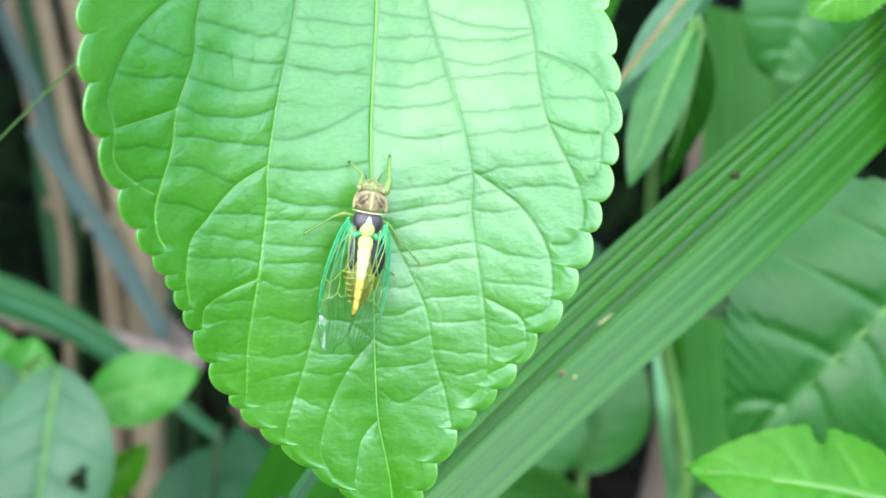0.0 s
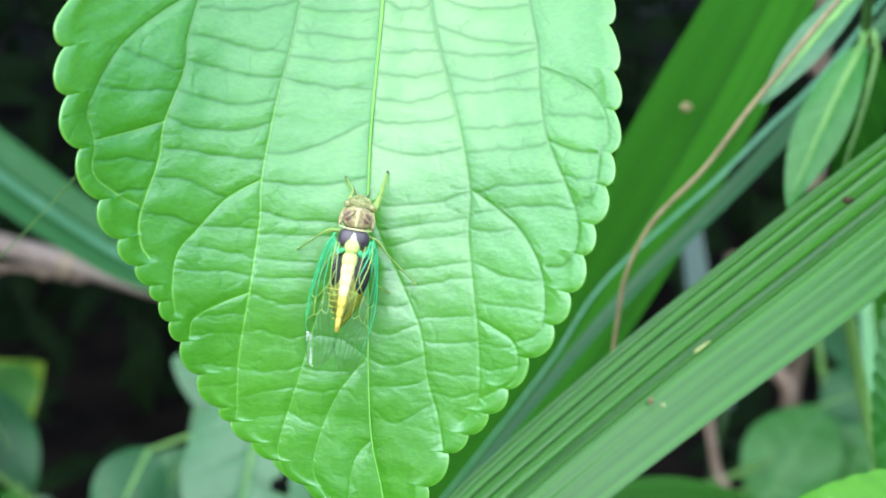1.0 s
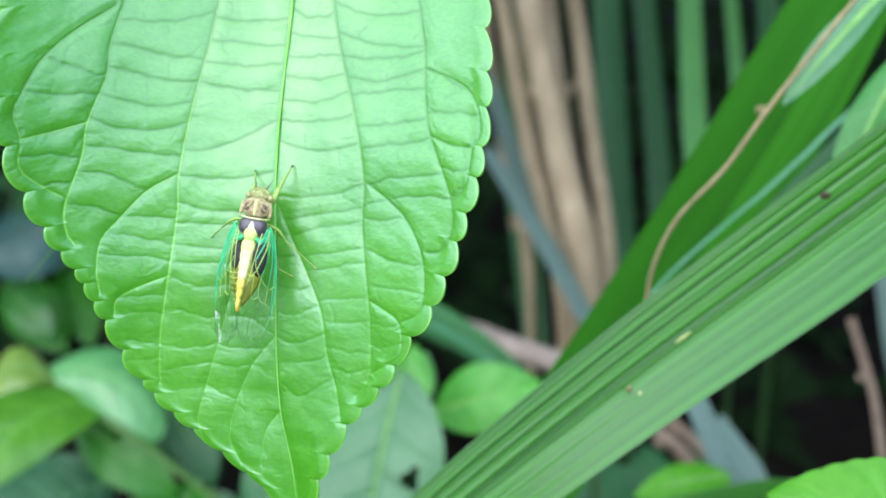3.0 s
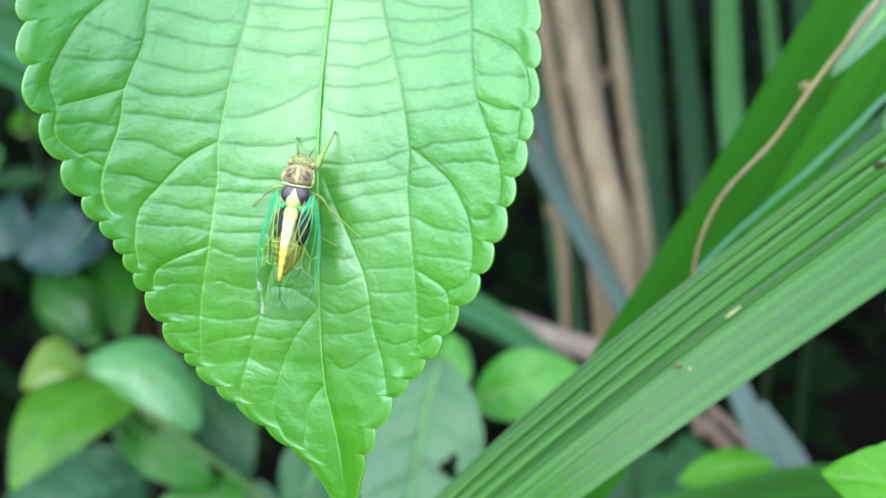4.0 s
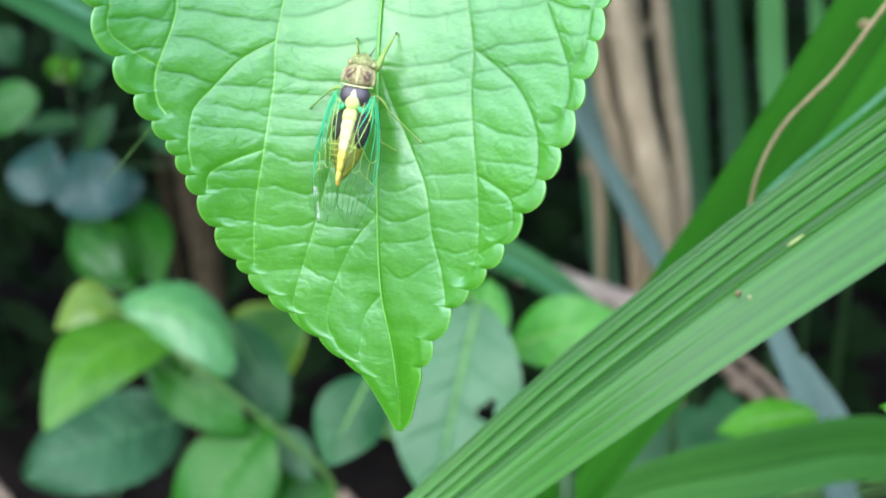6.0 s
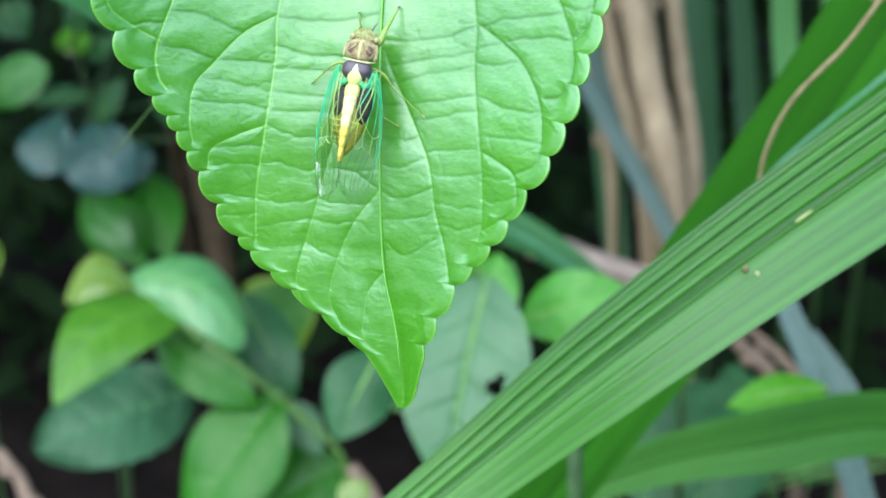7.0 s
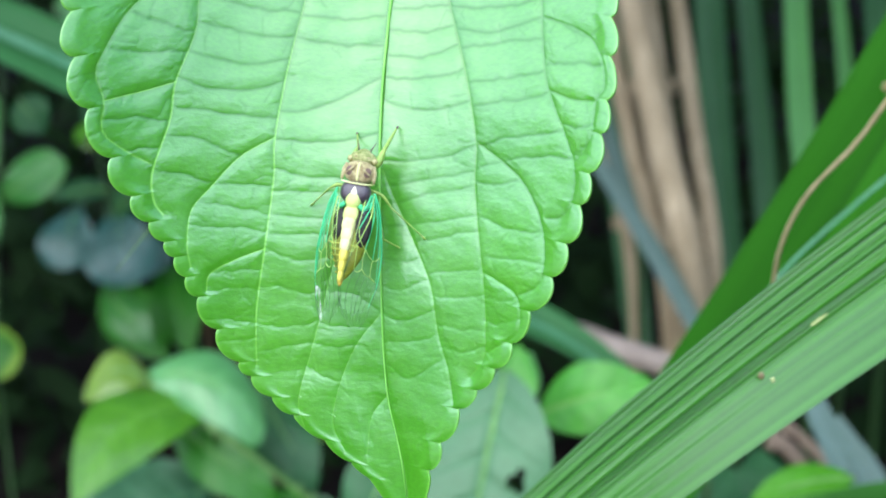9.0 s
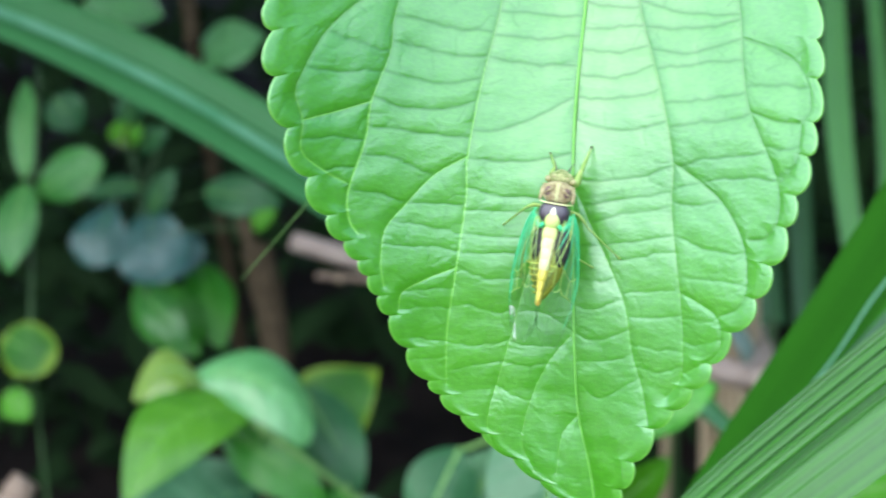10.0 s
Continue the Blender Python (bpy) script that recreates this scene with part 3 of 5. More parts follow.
def build_leaf():
    half = 205
    plant = thing("nettle_plant", "tall plant with a large bright green crenate leaf hanging down", "plant", (0.2, -0.1, 0))
    z = np.concatenate([np.linspace(-5.12, 2.5, 640), np.linspace(2.5, 4.8, 91)[1:]])
    rows = len(z)
    mid = soft_interp(z, MID_Z, MID_X)
    left, right = soft_interp(z, RIM_Z_L, RIM_X_L, 0.07), soft_interp(z, RIM_Z_R, RIM_X_R, 0.07)

    def scallop(edge, notches):
        """Rounded teeth between the notches, fuller at their lower ends."""
        cuts = np.array(notches)
        i = np.clip(np.searchsorted(cuts, z, side="right") - 1, 0, len(cuts) - 2)
        f = np.clip((z - cuts[i]) / (cuts[i + 1] - cuts[i]), 0, 1)
        big = np.clip((cuts[i + 1] - cuts[i]) / 0.45, 0.6, 1.25)
        slope = np.clip(np.abs(np.gradient(edge, z)), 0, 1.5)
        f = f ** (0.82 - 0.17 * slope)
        lobe = np.sin(math.pi * f) ** 0.6
        fade = np.clip((z + 4.45) / 0.3, 0.0, 1)
        return (lobe - 0.55) * (0.10 + 0.055 * slope) * big * fade

    left, right = left - scallop(left, NOTCH_L), right + scallop(right, NOTCH_R)
    t = np.linspace(0, 1, half + 1) ** 0.9
    X = np.concatenate([mid[:, None] + (left - mid)[:, None] * t[::-1][None, :-1], mid[:, None] + (right - mid)[:, None] * t[None]], 1)
    cols = X.shape[1]
    Z = np.repeat(z[:, None], cols, 1)
    px, pz = X.ravel(), Z.ravel()
    main, side, cross, spurs = vein_runs()
    dm, ds, dc, dt = seg_dist(px, pz, main), seg_dist(px, pz, side), seg_dist(px, pz, cross), seg_dist(px, pz, spurs)
    d1 = np.minimum(dm, ds * 1.15)
    rim = np.minimum((X - left[:, None]), (right[:, None] - X)).ravel()
    # panels swell between sunken veins; creases are narrow
    h = (0.0105 - 0.002 * np.clip((pz + 0.5) / 1.5, 0, 1)) * (1 - np.exp(-((d1 / 0.13) ** 1.3)))
    h += (0.0078 - 0.0022 * np.clip((-0.6 - pz) / 1.6, 0, 1)) * (1 - np.exp(-((dc / 0.13) ** 1.2))) * np.clip(d1 / 0.12, 0, 1)
    h -= 0.0024 * np.exp(-((dc / 0.022) ** 2)) + 0.004 * np.exp(-((d1 / 0.022) ** 2)) + 0.0018 * np.exp(-((dt / 0.022) ** 2))
    wob = np.array([noise.noise((a * 1.1, b * 1.1, 2.0)) * 0.03 + noise.noise((a * 3.2, b * 4.2, 5.0)) * 0.007 + noise.noise((a * 8.0, b * 9.0, 9.0)) * 0.0016 for a, b in zip(px, pz)])
    h += wob * np.clip(rim / 0.3, 0.3, 1)
    # the rim's lobes roll away from the light
    h -= 0.017 * np.exp(-rim / 0.045) - 0.010 * np.exp(-(((rim - 0.15) / 0.08) ** 2))
    # the blade folds a little along the midrib near its tip
    h += 0.10 * np.clip((-3.0 - pz) / 1.5, 0, 1) * np.minimum(np.abs(px - np.repeat(mid, cols)) / 0.4, 1.2)
    gx = -0.0425 - 0.2434 * px + 0.0407 * pz
    gz = 0.4997 + 0.0407 * px + 0.0634 * pz
    n = np.stack([gx, -np.ones_like(gx), gz], 1)
    n /= np.linalg.norm(n, axis=1)[:, None]
    p = np.stack([px, leaf_y(px, pz), pz], 1) + n * (h - 0.06)[:, None]
    p[:, 2] += HEIGHT
    vein = np.clip(1.0 * np.exp(-((dm / 0.011) ** 2)) + 0.7 * np.exp(-((ds / 0.010) ** 2)), 0, 1)
    vein *= np.clip(0.75 - 0.32 * px, 0.10, 1) * np.clip((1.9 - pz) / 1.2, 0.45, 1) * np.clip((pz + 4.0) / 2.6, 0.4, 1)
    vein = np.maximum(vein, 0.6 * np.exp(-((rim / 0.022) ** 2)))
    # dark lines: vein colour plus the creases' shade, both put into the tint
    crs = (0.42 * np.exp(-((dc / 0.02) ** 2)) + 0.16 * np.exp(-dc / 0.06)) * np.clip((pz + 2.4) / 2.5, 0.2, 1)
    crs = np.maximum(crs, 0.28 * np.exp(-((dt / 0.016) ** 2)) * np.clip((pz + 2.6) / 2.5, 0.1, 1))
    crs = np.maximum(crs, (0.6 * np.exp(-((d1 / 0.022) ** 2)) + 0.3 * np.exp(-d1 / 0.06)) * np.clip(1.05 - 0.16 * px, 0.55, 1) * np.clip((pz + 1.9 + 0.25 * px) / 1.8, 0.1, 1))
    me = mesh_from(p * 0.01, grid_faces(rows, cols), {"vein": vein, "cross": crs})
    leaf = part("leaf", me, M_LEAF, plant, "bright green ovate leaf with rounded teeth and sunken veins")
    mod = leaf.modifiers.new("thickness", "SOLIDIFY")
    mod.thickness, mod.offset = 0.00035, -1.0

    mz = np.linspace(-4.6, 4.8, 60)
    mx = soft_interp(mz, MID_Z, MID_X)
    mid_pts = np.stack([mx, leaf_y(mx, mz) + 0.05, mz + HEIGHT], 1) * 0.01
    part("midrib", tube(mid_pts[::4], (0.00007, 0.00012, 0.0002, 0.0004), 60, 8), M_MIDRIB, leaf, "pale green midrib")
    top = Vector(mid_pts[-1])
    part("petiole", tube([top, top + Vector((0.01, 0.012, 0.022)), (0.06, 0.03, 1.02), (0.12, -0.03, 1.045)], (0.0008, 0.0012, 0.0016), 24, 8), M_STEM, plant)
    part("stem", tube([(0.21, -0.12, -0.02), (0.2, -0.1, 0.4), (0.17, -0.07, 0.85), (0.12, -0.03, 1.045), (0.07, 0.0, 1.2)], (0.004, 0.0035, 0.003, 0.0022, 0.001), 40, 10, 0.06), M_STEM, plant)


build_leaf()


# ---- the small cicada on the leaf ----
def bug_mats():
    c = {}
    c["tan"] = plain_mat("tan cuticle", (0.23, 0.17, 0.07), (0.54, 0.47, 0.25), 0.45, 1800, 0.6)
    c["brown"] = plain_mat("brown cuticle", (0.10, 0.055, 0.05), (0.17, 0.10, 0.08), 0.4, 1200, 0.4)
    c["cream"] = plain_mat("cream cuticle", (0.44, 0.45, 0.18), (0.56, 0.56, 0.28), 0.45, 700, 0.2)
    c["black"] = plain_mat("dark violet cuticle", (0.028, 0.02, 0.028), (0.06, 0.045, 0.055), 0.3, 800, 0.15, 0.6)
    c["jet"] = plain_mat("black cuticle", (0.006, 0.006, 0.005), (0.014, 0.013, 0.01), 0.5, 800, 0.15, 0.3)
    c["white"] = plain_mat("whitish cuticle", (0.48, 0.47, 0.36), (0.64, 0.62, 0.46), 0.4, 900, 0.15)
    c["lime"] = plain_mat("pale green cuticle", (0.38, 0.46, 0.12), (0.50, 0.56, 0.2), 0.45, 700, 0.2)
    c["yellow"] = plain_mat("yellow cuticle", (0.46, 0.40, 0.05), (0.60, 0.53, 0.10), 0.45, 700, 0.2)
    c["orange"] = plain_mat("orange cuticle", (0.40, 0.27, 0.03), (0.52, 0.36, 0.06), 0.45, 700, 0.2)
    c["olive"] = plain_mat("olive cuticle", (0.095, 0.115, 0.006), (0.18, 0.20, 0.015), 0.45, 700, 0.25)
    c["band"] = plain_mat("yellow olive band", (0.26, 0.29, 0.03), (0.36, 0.38, 0.06), 0.5, 700, 0.2)
    c["head"] = plain_mat("green yellow cuticle", (0.16, 0.23, 0.04), (0.56, 0.55, 0.26), 0.45, 2200, 0.7)
    c["leg"] = plain_mat("yellow green leg", (0.16, 0.28, 0.05), (0.27, 0.38, 0.09), 0.45, 900, 0.2)
    c["claw"] = plain_mat("dark claw", (0.05, 0.04, 0.03), (0.09, 0.07, 0.05), 0.5, 900, 0.2)
    c["eye"] = plain_mat("tan eye", (0.20, 0.19, 0.07), (0.34, 0.31, 0.13), 0.2, 2000, 0.2, 0.6)
    c["turq"] = plain_mat("turquoise vein", (0.03, 0.36, 0.14), (0.06, 0.49, 0.21), 0.4, 500, 0.1)
    c["vyel"] = plain_mat("yellow vein", (0.24, 0.42, 0.08), (0.36, 0.52, 0.14), 0.4, 500, 0.1)
    c["vdark"] = plain_mat("dark vein", (0.018, 0.06, 0.02), (0.04, 0.11, 0.035), 0.4, 500, 0.1)
    m, nt, b, out = node_mat("clear wing membrane")
    tr = nt.nodes.new("ShaderNodeBsdfTransparent")
    tr.inputs["Color"].default_value = (0.97, 0.985, 0.97, 1)
    gl = nt.nodes.new("ShaderNodeBsdfGlossy")
    gl.inputs["Roughness"].default_value = 0.14
    bp = nt.nodes.new("ShaderNodeBump")
    bp.inputs["Strength"].default_value, bp.inputs["Distance"].default_value = 0.6, 0.0005
    nz = noise_tex(nt, 500, 3)
    nt.links.new(nz.outputs["Fac"], bp.inputs["Height"])
    nt.links.new(bp.outputs["Normal"], gl.inputs["Normal"])
    ms = nt.nodes.new("ShaderNodeMixShader")
    ms.inputs[0].default_value = 0.05
    nt.links.new(tr.outputs[0], ms.inputs[1])
    nt.links.new(gl.outputs[0], ms.inputs[2])
    nt.links.new(ms.outputs[0], out.inputs["Surface"])
    c["wing"] = m
    m, nt, b, out = node_mat("patchy whitish membrane")
    nz = noise_tex(nt, 500, 5, 0.7, stretch=(2.5, 1, 0.6))
    fr = ramp(nt, (0, 0, 0), (0.6, 0.6, 0.6), 0.46, 0.66)
    nt.links.new(nz.outputs["Fac"], fr.inputs["Fac"])
    b.inputs["Base Color"].default_value, b.inputs["Roughness"].default_value = (0.75, 0.78, 0.75, 1), 0.3
    tr = nt.nodes.new("ShaderNodeBsdfTransparent")
    ms = nt.nodes.new("ShaderNodeMixShader")
    nt.links.new(fr.outputs["Color"], ms.inputs[0])
    nt.links.new(tr.outputs[0], ms.inputs[1])
    nt.links.new(b.outputs[0], ms.inputs[2])
    nt.links.new(ms.outputs[0], out.inputs["Surface"])
    c["white_sheet"] = m
    return c


def build_cicada():
    C = bug_mats()
    up = Vector((0, 0.447, 0.894))
    outv = Vector((0, -0.894, 0.447))
    right = Vector((1, 0, 0))
    a = radians(9)
    Y = up * math.cos(a) + right * math.sin(a)
    X = right * math.cos(a) - up * math.sin(a)
    O = Vector((-0.15, -0.22, -0.87 + HEIGHT)) * 0.01
    AX = [X, Y, outv]

    def W(x, y, h):
        return O + (X * x + Y * y + outv * h) * 0.01

    def ell(c, r, **k):
        return blob(W(*c), [q * 0.01 for q in r], AX, **k)

    bug = thing("cicada", "small cicada with clear wings and green veins resting on the leaf", "insect", O)

    # head: broad and short, with bulging eyes
    head = part("head", ell((0, 0.60, 0.52), (0.17, 0.085, 0.09), power=0.9), C["head"], bug, "yellow green head")
    part("face", ell((0, 0.665, 0.50), (0.085, 0.05, 0.06)), C["head"], head)
    for s in (-1, 1):
        part("eye", ell((s * 0.16, 0.565, 0.53), (0.045, 0.048, 0.048)), C["eye"], head, "dull tan eye")
        part("antenna", tube([W(s * 0.07, 0.68, 0.5), W(s * 0.1, 0.75, 0.5), W(s * 0.13, 0.82, 0.47)], (0.00012, 0.00008, 0.00003), 8, 6), C["claw"], head)
        part("brow_mark", ell((s * 0.075, 0.60, 0.592), (0.03, 0.016, 0.012)), C["tan"], head)

    # pronotum with its brown fields and pale middle line
    pro = part("pronotum", ell((0, 0.40, 0.575), (0.205, 0.15, 0.125), power=0.85), C["tan"], bug, "tan and brown shield behind the head")
    for s in (-1, 1):
        part("field", ell((s * 0.105, 0.40, 0.652), (0.066, 0.075, 0.045)), C["brown"], pro, "brown field")
        part("groove", tube([W(s * 0.04, 0.49, 0.68), W(s * 0.09, 0.42, 0.703), W(s * 0.16, 0.37, 0.675)], (0.00015, 0.0002, 0.0001), 10, 6), C["tan"], pro)
        part("rim", tube([W(s * 0.18, 0.50, 0.60), W(s * 0.207, 0.40, 0.60), W(s * 0.215, 0.28, 0.62)], (0.0002, 0.0003, 0.0002), 10, 6), C["tan"], pro)
    part("stripe", ell((0, 0.40, 0.668), (0.028, 0.13, 0.04)), C["cream"], pro, "cream middle stripe")
    part("collar", tube([W(-0.222, 0.265, 0.60), W(-0.13, 0.248, 0.675), W(0, 0.243, 0.70), W(0.13, 0.248, 0.675), W(0.222, 0.265, 0.60)], (0.00008, 0.00012, 0.00013, 0.00012, 0.00008), 24, 8), C["cream"], pro, "cream collar")

    # mesonotum: dark shield, whitish and pale green middle
    meso = part("mesonotum", ell((0, 0.13, 0.60), (0.205, 0.145, 0.115), power=0.8), C["black"], bug, "dark violet shield between the wings")
    part("patch", ell((0, 0.13, 0.686), (0.055, 0.085, 0.04), dent=lambda p: np.array([1.0 - 0.6 * max(0.0, p[1]), 1.0, 1.0])), C["white"], meso, "whitish patch")
    part("patch", ell((0, 0.03, 0.660), (0.105, 0.135, 0.075)), C["lime"], meso, "pale green rounded patch")
    for s in (-1, 1):
        part("ridge", tube([W(s * 0.10, -0.03, 0.70), W(s * 0.16, -0.07, 0.66), W(s * 0.24, 0.02, 0.63)], (0.0003, 0.00035, 0.0003), 10, 8), C["turq"], meso, "turquoise wing hinge")

    # abdomen: dark sides in front, olive behind, a cream to yellow ridge along the back
    abd = part("abdomen", ell((0.03, -0.46, 0.585), (0.24, 0.56, 0.10), dent=lambda p: np.array([1.0 - 0.55 * max(0.0, -p[1]) ** 2, 1.0, 1.0])), C["olive"], bug, "olive yellow tapering abdomen")
    ridge = ("lime", "cream", "cream", "cream", "yellow", "yellow", "yellow")
    for k, m in enumerate(ridge):
        y = -0.16 - 0.13 * k
        part("segment", ell((0, y, 0.650 + 0.03 * math.sin((k + 1) / 7 * math.pi) - 0.008 * max(0, k - 4)), (0.104 - 0.011 * k, 0.113, 0.06), seg=18, rings=12, power=0.78), C[m], abd, "cream back segment" if k < 4 else "yellow back segment")
    for s in (-1, 1):
        part("side_patch", ell((s * 0.15 + 0.02, -0.31, 0.638), (0.125 if s > 0 else 0.08, 0.27 if s > 0 else 0.22, 0.05)), C["jet"], abd, "black side patch")
        for k in range(6):
            y = -0.55 - 0.075 * k
            w = 0.235 - 0.028 * k
            part("side_band", tube([W(s * 0.05, y, 0.69 - 0.01 * k), W(s * w * 0.7, y - 0.01, 0.655 - 0.012 * k), W(s * w, y + 0.005, 0.595 - 0.008 * k)], (0.00010, 0.00014, 0.00008), 8, 6), C["band"], abd)
    part("tail_tip", ell((0, -1.03, 0.60), (0.035, 0.07, 0.04)), C["orange"], abd, "orange tip")

    # wings: a roof-shaped clear sheet a side with branching veins
    def wing(s):
        costa = curve_pts([(s * 0.25, 0.16, 0.60), (s * 0.35, -0.10, 0.52), (s * 0.425, -0.55, 0.38), (s * 0.43, -0.95, 0.28), (s * 0.37, -1.35, 0.20), (s * 0.27, -1.62, 0.16)], 60)
        inner = curve_pts([(s * 0.17, 0.05, 0.70), (s * 0.15, -0.25, 0.745), (s * 0.12, -0.60, 0.745), (s * 0.02, -1.00, 0.62), (-s * 0.02, -1.35, 0.42), (s * 0.14, -1.62, 0.20)], 60)

        def at(u, v):
            i = min(max(u, 0), 1) * 59
            k, f = min(int(i), 58), i - min(int(i), 58)
            c = costa[k] * (1 - f) + costa[k + 1] * f
            n_ = inner[k] * (1 - f) + inner[k + 1] * f
            q = c * (1 - v) + n_ * v
            return q + np.array([s * 0.25, 0, 0.9]) * 0.035 * math.sin(math.pi * v) * math.sin(math.pi * min(u + 0.1, 1))

        rows, cols = 46, 16
        verts = [W(*at(i / (rows - 1), j / (cols - 1))) for i in range(rows) for j in range(cols)]
        wg = part("forewing", mesh_from(verts, [f if s > 0 else f[::-1] for f in grid_faces(rows, cols)]), C["wing"], bug, "clear wing with turquoise and yellow veins")

        def vein(path, r, mat, n=18, label=""):
            pts = [W(*(at(u, v) + np.array([0, 0, 0.006]))) for u, v in path]
            part("vein", tube(pts, [x * 0.0062 for x in r], n, 6), mat, wg, label)

        T, V, D = C["turq"], C["vyel"], C["vdark"]
        vein([(0, 0), (0.2, 0), (0.45, 0), (0.66, 0)], (0.024, 0.024, 0.018, 0.011), T, 26, "turquoise front edge")
        if s > 0:
            # the veins fan out from the hinge across the wing
            vein([(0.0, 0.35), (0.05, 0.62), (0.12, 0.97)], (0.022, 0.018, 0.012), T)
            vein([(0.01, 0.2), (0.12, 0.5), (0.25, 0.93)], (0.02, 0.016, 0.011), T)
            vein([(0.02, 0.14), (0.18, 0.42), (0.335, 0.80)], (0.018, 0.015, 0.011), V)
            vein([(0.03, 0.10), (0.23, 0.32), (0.40, 0.56)], (0.018, 0.014, 0.010), T)
            vein([(0.06, 0.05), (0.28, 0.16), (0.47, 0.27)], (0.016, 0.013, 0.009), T)
            vein([(0.02, 0.06), (0.3, 0.06), (0.62, 0.05)], (0.014, 0.012, 0.007), T)
        else:
            vein([(0.02, 0.15), (0.2, 0.11), (0.42, 0.10), (0.62, 0.05)], (0.018, 0.016, 0.013, 0.007), T)
            vein([(0.03, 0.3), (0.18, 0.28), (0.34, 0.28), (0.47, 0.27)], (0.018, 0.015, 0.012, 0.009), T)
            vein([(0.03, 0.45), (0.17, 0.48), (0.30, 0.52), (0.40, 0.56)], (0.018, 0.014, 0.012, 0.009), T)
            vein([(0.03, 0.62), (0.15, 0.68), (0.25, 0.74), (0.335, 0.80)], (0.016, 0.013, 0.010, 0.008), V)
        vein([(0.0, 1), (0.2, 1), (0.45, 1)], (0.011, 0.008, 0.006), V)
        # cell veins of the middle
        for path in (
            ((0.335, 0.80), (0.375, 0.68), (0.40, 0.56)), ((0.335, 0.80), (0.37, 0.9), (0.42, 0.98)),
            ((0.40, 0.56), (0.44, 0.42), (0.47, 0.27)), ((0.40, 0.56), (0.46, 0.58), (0.53, 0.52)),
            ((0.47, 0.27), (0.53, 0.27), (0.58, 0.26)), ((0.45, 0.06), (0.47, 0.16), (0.47, 0.27)),
            ((0.58, 0.26), (0.60, 0.15), (0.62, 0.05)), ((0.375, 0.86), (0.46, 0.80), (0.54, 0.74)),
            ((0.53, 0.52), (0.55, 0.63), (0.54, 0.74)), ((0.53, 0.52), (0.57, 0.38), (0.58, 0.26)),
            ((0.25, 0.93), (0.30, 0.88), (0.335, 0.80)),
        ):
            vein(path, (0.009, 0.007, 0.007), V)
        # thin dark veins of the clear end
        ends = []
        for (u0, v0), (u1, v1) in (((0.66, 0.0), (0.80, 0.06)), ((0.62, 0.05), (0.82, 0.20)), ((0.58, 0.26), (0.84, 0.34)), ((0.57, 0.38), (0.86, 0.48)), ((0.53, 0.52), (0.86, 0.62)), ((0.54, 0.74), (0.84, 0.78)), ((0.42, 0.98), (0.80, 0.93))):
            vein([(u0, v0), ((u0 + u1) / 2, (v0 + v1) / 2 + 0.02), (u1, v1)], (0.0055, 0.0045, 0.004), T if u1 < 0.81 and v0 < 0.1 else D, 10)
            ends.append((u1, v1))
        for p, q in zip(ends[:-1], ends[1:]):
            vein([p, ((p[0] + q[0]) / 2 + 0.012, (p[1] + q[1]) / 2), q], (0.003, 0.003, 0.003), D, 8)
        for u, v in ends:
            vein([(u, v), (u + 0.06, v + 0.01), (min(u + 0.12, 0.985), v + 0.015)], (0.004, 0.0035, 0.003), D, 8)
        vein([(0.66, 0), (0.84, 0), (1, 0.0)], (0.008, 0.006, 0.005), D)
        vein([(0.45, 1), (0.7, 1), (1, 1)], (0.005, 0.004, 0.004), D)
        vein([(1, 0), (1, 0.5), (1, 1)], (0.004, 0.004, 0.004), D, 8)

        if s < 0:
            # thin sheet with whitish noise patches along the left wing's margin
            rr, cc = 26, 10
            fv = [W(*(at(0.70 + 0.29 * i / (rr - 1), 0.03 + 0.2 * j / (cc - 1)) + np.array([0, 0, 0.012]))) for i in range(rr) for j in range(cc)]
            part("margin_patches", mesh_from(fv, grid_faces(rr, cc)), C["white_sheet"], wg, "patchy whitish wing margin")

    wing(-1)
    wing(1)

    # legs, standing on the leaf's sheet
    def foot(x, z):
        n = Vector((-0.0425 - 0.2434 * x + 0.0407 * z, -1, 0.4997 + 0.0407 * x + 0.0634 * z)).normalized()
        return (Vector((x, leaf_y(x, z), z + HEIGHT)) + n * 0.03) * 0.01

    def leg(joints, claw, thick=1.0, dark=False):
        fe = part("leg", tube(joints[:3], [0.0003 * thick, 0.0004 * thick, 0.0002 * thick], 14, 8), C["leg"], bug, "thin yellow green leg")
        part("shin", tube([joints[2], (Vector(joints[2]) + Vector(claw)) / 2, claw], [0.0002 * thick, 0.00016 * thick, 0.0001], 12, 8), C["leg"], fe)
        d = (Vector(claw) - Vector(joints[2])).normalized()
        part("claw", tube([claw, Vector(claw) + d * 0.0003, Vector(claw) + d * 0.0006 - outv * 0.0001], [0.00015, 0.00018, 0.00007], 6, 6), C["claw"] if dark else C["leg"], fe, "dark claw" if dark else "")

    leg([W(0.13, 0.50, 0.46), W(0.20, 0.58, 0.48), W(0.235, 0.74, 0.44)], foot(0.29, 0.06), 1.5, True)
    leg([W(-0.12, 0.52, 0.46), W(-0.14, 0.62, 0.47), W(-0.12, 0.74, 0.40)], foot(-0.25, -0.02), 0.9, True)
    leg([W(-0.15, 0.2, 0.45), W(-0.3, 0.2, 0.42), W(-0.42, 0.14, 0.33)], foot(-0.84, -0.85), 0.65)
    leg([W(0.15, 0.2, 0.45), W(0.32, 0.15, 0.42), W(0.45, 0.02, 0.36)], foot(0.68, -1.2), 0.55)
